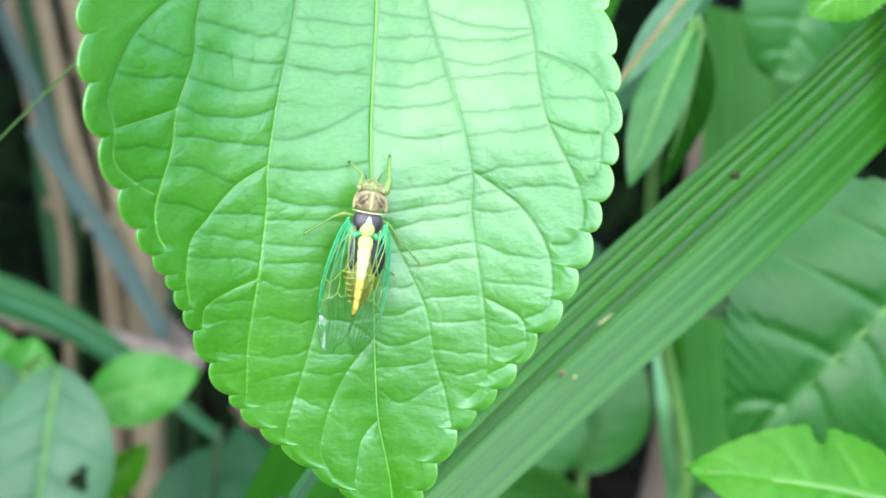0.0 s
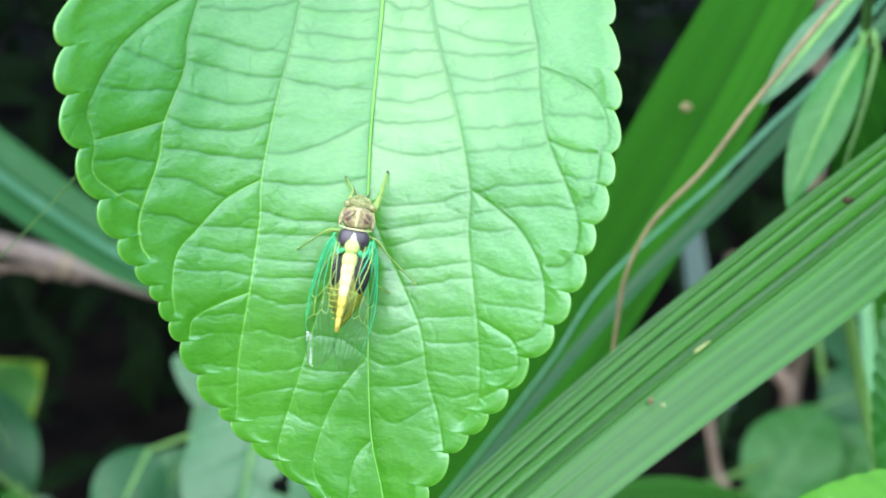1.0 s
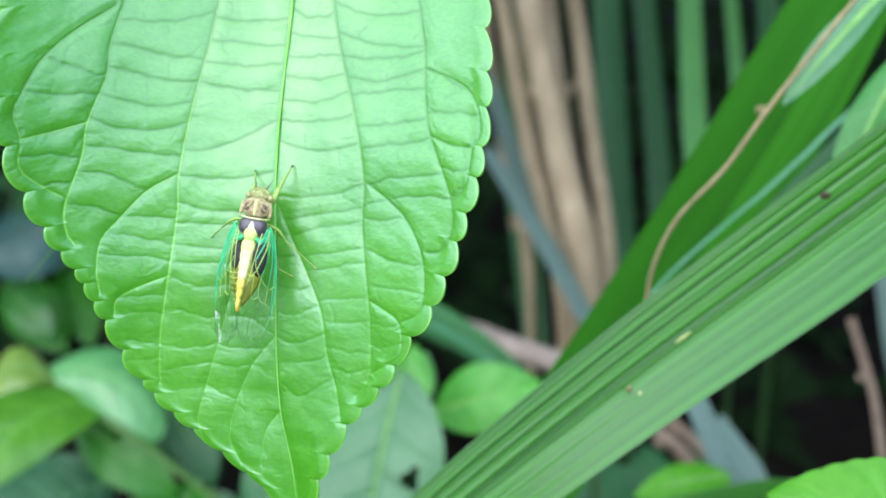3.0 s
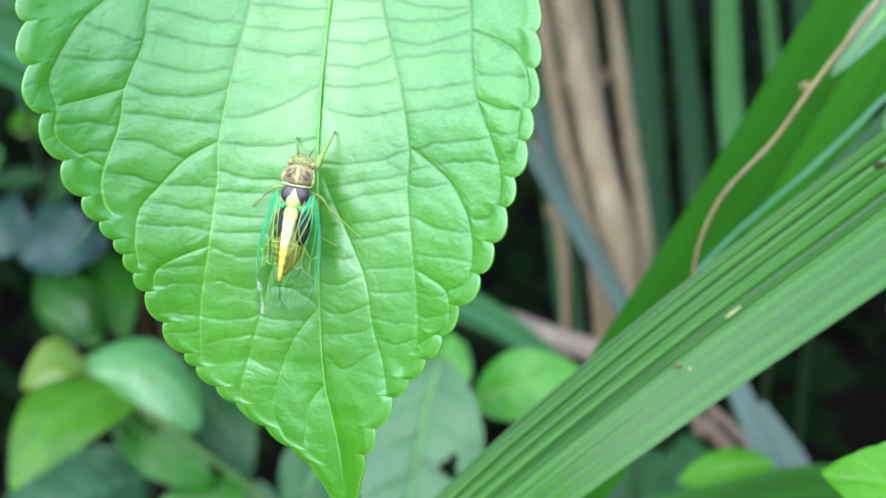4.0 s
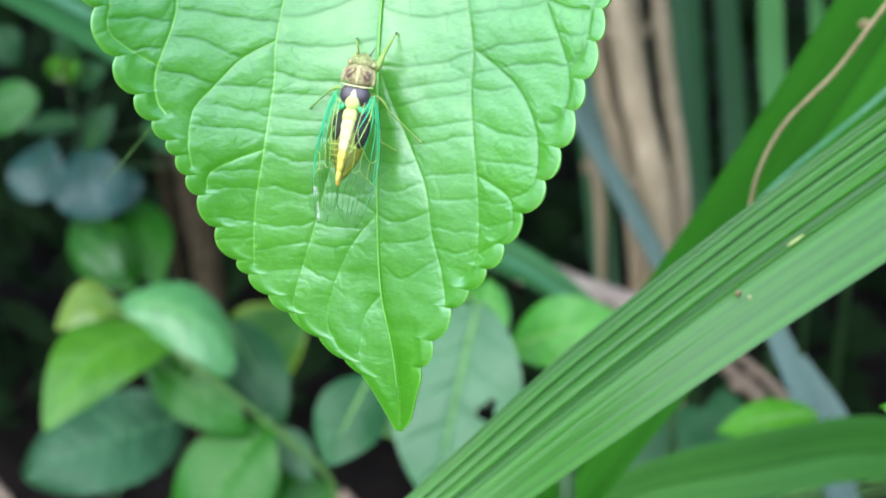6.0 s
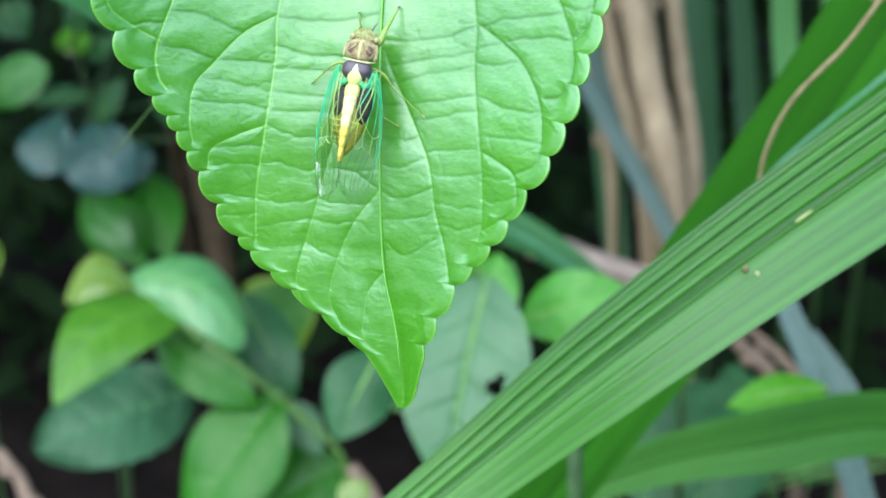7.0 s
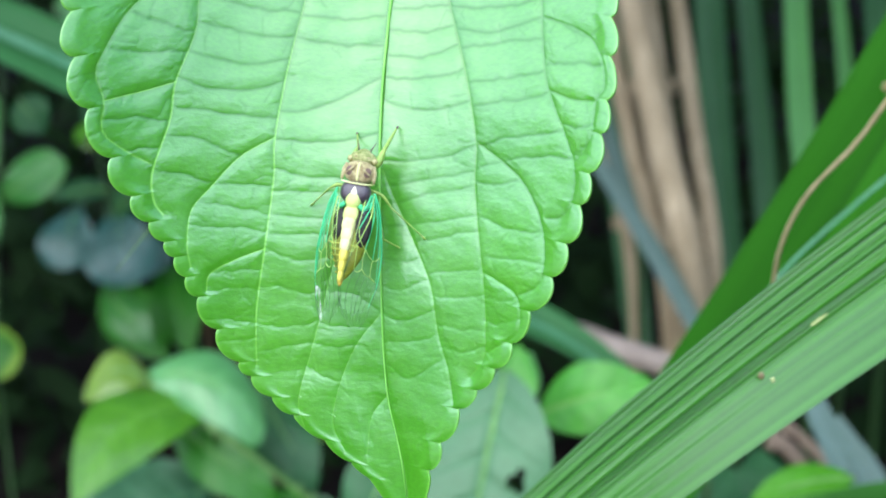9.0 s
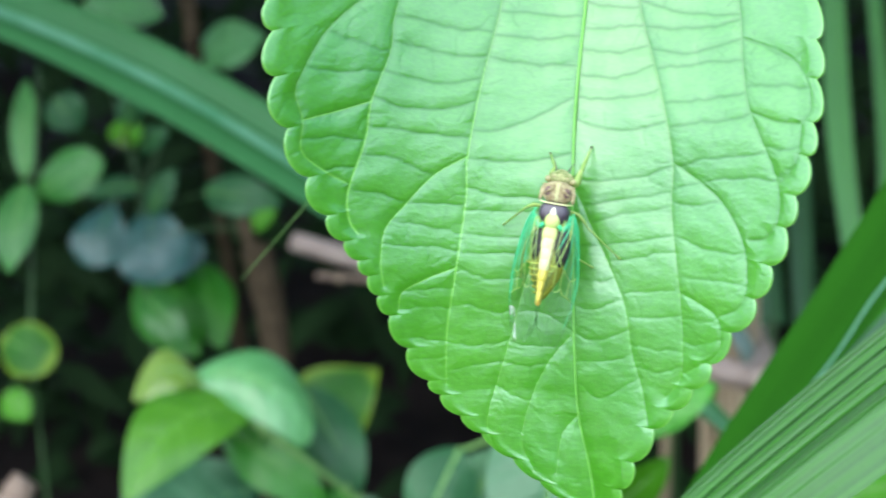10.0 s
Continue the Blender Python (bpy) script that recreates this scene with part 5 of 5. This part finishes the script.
    # round-leaved plant in the dark at the left
    shrub("round_leaved_plant", "plant with small rounded leaves in deep shade", (-0.4997, 0.8110, 0.3281), [(-0.4984, 0.8662, 0.4460), (-0.4989, 0.9119, 0.5442), (-0.5054, 0.9760, 0.6363)], [
        ((-0.4977, 0.9148, 0.5500), (-0.4409, 0.9181, 0.5835), 0.04, (0.1, -0.8, 0.6), M_SHRUB, "rounded mid green leaf", dict(arch=0.1, fold=0.15, widest=0.6, point=0.7)),
        ((-0.5123, 0.8506, 0.4657), (-0.4650, 0.8310, 0.4538), 0.042, (0.1, -0.8, 0.6), M_RIMMED, "rounded leaf with a yellowish edge", dict(arch=0.1, fold=0.1, widest=0.5, point=0.55)),
        ((-0.5084, 0.8337, 0.4280), (-0.4865, 0.8193, 0.4128), 0.025, (0.1, -0.8, 0.6), M_YOUNG, "small yellow green leaf", dict(arch=0.1, fold=0.2)),
        ((-0.5010, 0.9094, 0.5655), (-0.5040, 0.8621, 0.5123), 0.034, (0.1, -0.8, 0.6), M_SHRUB, "hanging oval leaf", dict(arch=0.1, fold=0.2)),
        ((-0.5092, 0.9277, 0.5602), (-0.5177, 0.9783, 0.6249), 0.022, (0.1, -0.9, 0.4), M_SHRUB, "narrow upright leaf", dict(arch=0.06, fold=0.3)),
        ((-0.5127, 1.0120, 0.5991), (-0.4920, 1.0039, 0.5733), 0.035, (0.1, -0.9, 0.4), M_SHRUB_DARK, "dark rounded leaf", dict(arch=0.06, fold=0.2)),
    ], stem_r=0.0016, stem_mat=M_SHEATH)
    shrub("small_leaved_sprig", "sprig of small yellow green leaves in deep shade", (-0.4364, 0.9202, 0.2722), [(-0.4438, 0.9775, 0.3997), (-0.4549, 1.0147, 0.4851), (-0.4729, 1.0700, 0.5639)], [
        ((-0.4575, 1.0341, 0.5525), (-0.4769, 1.0253, 0.5655), 0.02, (0.1, -0.7, 0.7), M_OLIVE, "small yellow green leaf", dict(arch=0.1, fold=0.2)),
        ((-0.4551, 1.0325, 0.5482), (-0.4269, 1.0324, 0.5608), 0.022, (0.1, -0.7, 0.7), M_SHRUB_DARK, "small dark leaf", dict(arch=0.1, fold=0.2)),
        ((-0.4612, 1.0488, 0.5618), (-0.4696, 1.0476, 0.5868), 0.022, (0.1, -0.7, 0.7), M_SHRUB_DARK, "small dark leaf", dict(arch=0.1, fold=0.2)),
        ((-0.4740, 1.0220, 0.5569), (-0.4590, 1.0217, 0.5748), 0.014, (0.1, -0.7, 0.7), M_YOUNG, "tiny yellow green leaf", dict(arch=0.1, fold=0.2, rows=20, cols=10)),
        ((-0.4594, 1.0231, 0.5537), (-0.4454, 1.0224, 0.5707), 0.014, (0.1, -0.7, 0.7), M_YOUNG, "tiny yellow green leaf", dict(arch=0.1, fold=0.2, rows=20, cols=10)),
        ((-0.3618, 1.0101, 0.4865), (-0.3368, 1.0105, 0.5018), 0.016, (0.1, -0.7, 0.7), M_YOUNG, "tiny yellow green leaf", dict(arch=0.1, fold=0.2, rows=20, cols=10)),
        ((-0.4671, 1.0613, 0.5671), (-0.4456, 1.0621, 0.5843), 0.02, (0.1, -0.7, 0.7), M_SHRUB_DARK, "small dark leaf", dict(arch=0.1, fold=0.2)),
        ((-0.4481, 0.9833, 0.4383), (-0.4067, 0.9545, 0.4078), 0.03, (0.1, -0.7, 0.7), M_SERRATE, "dull green leaf", dict(arch=0.1, fold=0.2)),
        ((-0.4482, 1.0197, 0.4933), (-0.4250, 1.0296, 0.5298), 0.024, (0.1, -0.7, 0.7), M_SHRUB_DARK, "small dark leaf", dict(arch=0.1, fold=0.2)),
        ((-0.4555, 1.0283, 0.5148), (-0.4977, 1.0093, 0.5145), 0.02, (0.1, -0.7, 0.7), M_SHRUB_DARK, "small dark leaf", dict(arch=0.1, fold=0.2)),
    ], stem_r=0.0013, stem_mat=M_SHEATH)
    shrub("bluish_plant", "plant with dull bluish leaves in deep shade", (-0.4315, 0.9041, 0.2146), [(-0.4302, 0.9643, 0.3432), (-0.4369, 0.9993, 0.4208), (-0.4647, 1.0517, 0.4958)], [
        ((-0.4810, 1.0295, 0.5022), (-0.4898, 0.9858, 0.4597), 0.05, (0, -0.6, 0.8), M_SHRUB_BLUE, "dull bluish leaf", dict(arch=0.1, fold=0.1, widest=0.62, point=0.5)),
        ((-0.4506, 1.0342, 0.5008), (-0.4388, 0.9878, 0.4447), 0.062, (0.1, -0.6, 0.8), M_SHRUB_BLUE, "dull bluish leaf", dict(arch=0.12, fold=0.1, widest=0.62, point=0.5)),
        ((-0.4284, 1.0452, 0.4680), (-0.4234, 1.0114, 0.4416), 0.035, (0.2, -0.6, 0.8), M_SHRUB_BLUE, "small bluish leaf", dict(arch=0.08, fold=0.1)),
        ((-0.4677, 1.0208, 0.4306), (-0.4015, 0.9689, 0.3901), 0.05, (0, -0.8, 0.6), M_DEEP, "mid green leaf", dict(arch=0.08, fold=0.2)),
        ((-0.4223, 1.0523, 0.4331), (-0.3892, 0.9907, 0.3843), 0.045, (0.2, -0.8, 0.5), M_DEEP, "mid green leaf", dict(arch=0.08, fold=0.2)),
        ((-0.2872, 0.8310, 0.4105), (-0.2276, 0.8644, 0.4414), 0.062, (0.1, -0.8, 0.55), M_RIMMED, "dull olive leaf with a yellowish pointed tip", dict(arch=0.08, fold=0.2, widest=0.36, point=1.25, bend=0.06)),
        ((-0.4048, 1.0344, 0.5080), (-0.3350, 1.0230, 0.5039), 0.035, (0.2, -0.8, 0.5), M_SHRUB_DARK, "dark leaf in shade", dict(arch=0.1, fold=0.2)),
        ((-0.4450, 1.1708, 0.5778), (-0.3837, 1.1889, 0.5929), 0.05, (0.0, -0.6, 0.8), M_SHRUB_LIGHT, "pale bluish leaf in shade", dict(arch=0.1, fold=0.2)),
        ((-0.5797, 1.2685, 0.6012), (-0.5068, 1.2750, 0.5864), 0.05, (0.0, -0.6, 0.8), M_SHRUB_LIGHT, "pale bluish leaf in shade", dict(arch=0.1, fold=0.2)),
    ], stem_r=0.0016, stem_mat=M_SHEATH)
    # serrate plant at the right, close by
    shrub("serrate_plant", "plant with broad toothed leaves close to the grass blade", (0.1572, 0.0633, 0.8008), [(0.1509, 0.0724, 0.8403), (0.1424, 0.0862, 0.8886), (0.1329, 0.0990, 0.9344), (0.1214, 0.1039, 0.9623)], [
        ((0.1385, 0.0475, 0.8528), (0.0789, 0.0566, 0.8632), 0.025, (0.0, -0.55, 0.83), M_YOUNG, "bright yellow green leaf chewed along its edge", dict(arch=0.08, fold=0.2, teeth=16, tooth=0.03, bites=((0.58, 1, 0.35), (0.55, -1, 0.35), (0.3, 1, 0.15), (0.72, -1, 0.12)), widest=0.5, cols=26, rows=120)),
        ((0.1788, 0.1314, 0.8841), (0.1201, 0.1194, 0.8265), 0.072, (-0.2, -0.85, 0.45), M_SERRATE, "broad dark green toothed leaf", dict(arch=0.05, fold=0.15, teeth=26, tooth=0.03, widest=0.45, cols=26)),
        ((0.1166, 0.0906, 0.9555), (0.0982, 0.0805, 0.9481), 0.013, (0.0, -0.8, 0.6), M_YOUNG, "bright crenate leaf tip", dict(arch=0.08, fold=0.15, teeth=12, tooth=0.05, cols=22)),
        ((0.2587, 0.3957, 0.8858), (0.2349, 0.3763, 0.8318), 0.054, (-0.1, -0.9, 0.3), M_SERRATE, "green toothed leaf hanging down", dict(arch=0.06, fold=0.15, teeth=18, tooth=0.04, cols=22, point=0.6)),
    ])
    # upright green stems and folded young leaf behind the wide blade
    shrub("folded_leaf_plant", "plant with a folded pale green leaf on a flat green stalk", (0.1777, 0.2342, 0.6823), [(0.1664, 0.2430, 0.7370), (0.1536, 0.2485, 0.7841), (0.1369, 0.2365, 0.8325), (0.1279, 0.2190, 0.8712), (0.1264, 0.2070, 0.9042)], [
        ((0.1216, 0.1921, 0.9104), (0.1021, 0.1688, 0.8746), 0.0133, (-0.6, -0.7, 0.4), M_SHRUB, "folded pale green leaf half", dict(arch=0.04, fold=0.3)),
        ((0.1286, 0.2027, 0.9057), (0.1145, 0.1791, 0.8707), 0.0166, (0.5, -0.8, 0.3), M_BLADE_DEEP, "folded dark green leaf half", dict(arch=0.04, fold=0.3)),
        ((0.1107, 0.1592, 0.9354), (0.0856, 0.1419, 0.9110), 0.0083, (-0.4, -0.7, 0.6), M_SHRUB_PALE, "narrow pale folded leaf", dict(arch=0.04, fold=0.4)),
    ], stem_r=0.0021)
    grass("flat_pale_blade", "flat pale green stalk blade beside a dark one", [(0.1881, 0.2903, 0.6815), (0.1848, 0.3063, 0.7147), (0.1827, 0.3285, 0.7493), (0.1810, 0.3491, 0.7807)], (0.004, 0.005, 0.005, 0.004), M_SHRUB_LIGHT, (-0.1, -0.9, 0.3), ribs=3, depth=0.0002, channel=0.2, n=30, cols=15, seed=62)
    grass("flat_dark_blade", "flat dark green grass blade beside a pale stalk", [(0.1976, 0.2934, 0.6790), (0.1930, 0.3097, 0.7124), (0.1899, 0.3321, 0.7473), (0.1874, 0.3529, 0.7790)], (0.006, 0.0075, 0.008, 0.006), M_BLADE_DEEP, (-0.1, -0.9, 0.3), ribs=3, depth=0.0002, channel=0.2, n=30, cols=15, seed=61)
    shrub("shade_plant", "plant with dull dark bluish leaves in deep shade", (0.3043, 0.6644, 0.3763), [(0.2997, 0.6865, 0.4470), (0.2922, 0.6992, 0.4971), (0.2812, 0.7116, 0.5463)], [
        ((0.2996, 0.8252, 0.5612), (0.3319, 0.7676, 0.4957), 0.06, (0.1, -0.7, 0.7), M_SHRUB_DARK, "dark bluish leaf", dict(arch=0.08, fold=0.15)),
        ((0.2958, 0.6850, 0.4514), (0.3332, 0.7144, 0.5251), 0.06, (0.0, -0.7, 0.7), M_SHRUB, "dark leaf low down", dict(arch=0.08, fold=0.15)),
        ((0.2395, 0.6558, 0.4674), (0.2864, 0.6946, 0.5164), 0.06, (0.0, -0.7, 0.7), M_SHRUB, "dark leaf low down", dict(arch=0.08, fold=0.15)),
        ((0.2660, 0.6443, 0.5455), (0.3023, 0.6458, 0.5595), 0.035, (0.0, -0.7, 0.7), M_SHRUB_DARK, "dull grey green leaf", dict(arch=0.08, fold=0.15)),
        ((0.0186, 0.5483, 0.4798), (0.0524, 0.6028, 0.5310), 0.05, (0.0, -0.7, 0.7), M_SHRUB_DARK, "dark leaf low down", dict(arch=0.08, fold=0.2)),
        ((0.0473, 0.5359, 0.4907), (0.0800, 0.5833, 0.5284), 0.05, (0.1, -0.7, 0.7), M_SHRUB_DARK, "dark leaf low down", dict(arch=0.08, fold=0.2)),
        ((0.0798, 0.5768, 0.4716), (0.0667, 0.6354, 0.5235), 0.045, (-0.1, -0.7, 0.7), M_SHRUB_DARK, "dark leaf low down", dict(arch=0.08, fold=0.2)),
        ((0.1133, 0.6182, 0.4529), (0.1048, 0.6570, 0.5090), 0.045, (-0.1, -0.7, 0.7), M_SHRUB_DARK, "dark leaf low down", dict(arch=0.08, fold=0.2)),
        ((0.2986, 0.8534, 0.5261), (0.3324, 0.8163, 0.5047), 0.06, (0.0, -0.7, 0.7), M_SHRUB_DARK, "dark leaf in shade", dict(arch=0.08, fold=0.15)),
    ])
    # yellow green leaf low at the right
    shrub("low_yellow_plant", "low plant with a yellow green leaf", (0.0795, 0.3327, 0.6184), [(0.0776, 0.3383, 0.6539), (0.0745, 0.3402, 0.6704), (0.0697, 0.3389, 0.6810)], [
        ((0.0948, 0.3455, 0.6860), (0.0569, 0.3278, 0.6858), 0.016, (0, -0.5, 0.85), M_YOUNG, "narrow yellow green leaf", dict(arch=0.1, fold=0.2)),
    ], stem_r=0.001, stem_mat=M_SHEATH)


build_shrubs()


# ---- shaded undergrowth on the soil ----
def build_undergrowth():
    rng = np.random.RandomState(21)
    verts, faces = [], []
    for _ in range(5200):
        y = 1.35 + 2.6 * rng.rand() ** 1.2
        x = (rng.rand() - 0.5) * (1.6 + 1.3 * y)
        z = rng.rand() ** 1.5 * 0.42
        ln, w = 0.04 + 0.07 * rng.rand(), 0.02 + 0.03 * rng.rand()
        d = Vector((rng.randn(), rng.randn() * 0.6 - 0.4, rng.randn() * 0.5 - 0.2)).normalized()
        o = Vector((rng.randn() * 0.3, -0.5, 1.0)).normalized()
        s = d.cross(o).normalized()
        u = s.cross(d)
        b = Vector((x, y, z))
        i = len(verts)
        for v, ww in ((0, 0), (0.3, 0.9), (0.6, 0.85), (1, 0)):
            for q in ((-1, 1) if ww else (0,)):
                verts.append(b + d * ln * v + s * q * ww * w / 2 + u * (0.2 * w * abs(q) * ww - 0.25 * ln * v * v))
        faces += [(i, i + 1, i + 2), (i + 1, i + 3, i + 4, i + 2), (i + 3, i + 5, i + 4)]
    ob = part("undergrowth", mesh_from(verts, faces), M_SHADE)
    tagged(ob, "dense undergrowth leaves, darkened in colour for deep shade", "undergrowth", kind="stuff")


build_undergrowth()


# ---- unseen leaf canopy added above the view to shade the background ----
def build_canopy():
    rng = np.random.RandomState(31)
    verts, faces = [], []
    for _ in range(6500):
        y = 0.34 + 4.2 * rng.rand()
        x = (rng.rand() - 0.5) * 6.0
        z = max(1.14 - 0.19 * y, 0.72) + 0.9 * rng.rand() ** 1.5
        ln, w = 0.10 + 0.10 * rng.rand(), 0.06 + 0.06 * rng.rand()
        d = Vector((rng.randn(), rng.randn(), -0.5 * rng.rand())).normalized()
        o = Vector((rng.randn() * 0.3, rng.randn() * 0.3, 1.0)).normalized()
        s = d.cross(o).normalized()
        u = s.cross(d)
        b = Vector((x, y, z))
        i = len(verts)
        for v, ww in ((0, 0), (0.3, 0.9), (0.6, 0.85), (1, 0)):
            for q in ((-1, 1) if ww else (0,)):
                verts.append(b + d * ln * v + s * q * ww * w / 2 + u * (0.2 * w * abs(q) * ww - 0.25 * ln * v * v))
        faces += [(i, i + 1, i + 2), (i + 1, i + 3, i + 4, i + 2), (i + 3, i + 5, i + 4)]
    # bushy stems that carry the leaves, well back in the dark
    for k in range(26):
        foot = np.array([(rng.rand() - 0.5) * 5.4, 2.3 + 2.1 * rng.rand(), -0.03])
        tops = foot + np.array([0.5 * rng.randn(), -0.5 - 0.9 * rng.rand(), 1.2 + 0.5 * rng.rand()])
        pts = curve_pts([foot, foot * 0.6 + tops * 0.4 + np.array([0, 0.25, 0.15]), tops], 9)
        for a, b in zip(pts[:-1], pts[1:]):
            i = len(verts)
            for p, r in ((a, 0.012), (b, 0.011)):
                verts += [Vector(p) + Vector((r * math.cos(q), r * math.sin(q), 0)) for q in (0, 1.26, 2.51, 3.77, 5.03)]
            faces += [(i + q, i + (q + 1) % 5, i + 5 + (q + 1) % 5, i + 5 + q) for q in range(5)]
    ob = part("shade_canopy", mesh_from(verts, faces), M_SHADE)
    tagged(ob, "unseen leaf canopy added to shade the background", "foliage", kind="stuff")


build_canopy()


# ---- unseen thicket added behind the viewer, closing off low sky and reflections ----
def build_far_thicket():
    rng = np.random.RandomState(41)
    verts, faces = [], []
    for _ in range(4500):
        a = radians(-200 + 220 * rng.rand())
        rad = 5.0 + 2.5 * rng.rand()
        b = Vector((rad * math.cos(a), rad * math.sin(a), 3.0 * rng.rand()))
        ln, w = 0.3 + 0.3 * rng.rand(), 0.2 + 0.2 * rng.rand()
        d = Vector((rng.randn(), rng.randn(), rng.randn() - 0.5)).normalized()
        s = d.orthogonal().normalized()
        i = len(verts)
        for v, ww in ((0, 0), (0.3, 0.9), (0.6, 0.85), (1, 0)):
            for q in ((-1, 1) if ww else (0,)):
                verts.append(b + d * ln * v + s * q * ww * w / 2)
        faces += [(i, i + 1, i + 2), (i + 1, i + 3, i + 4, i + 2), (i + 3, i + 5, i + 4)]
    ob = part("sky_block_thicket", mesh_from(verts, faces), M_SHADE)
    tagged(ob, "unseen dark thicket added to block low sky and darken reflections", "foliage", kind="stuff")


build_far_thicket()
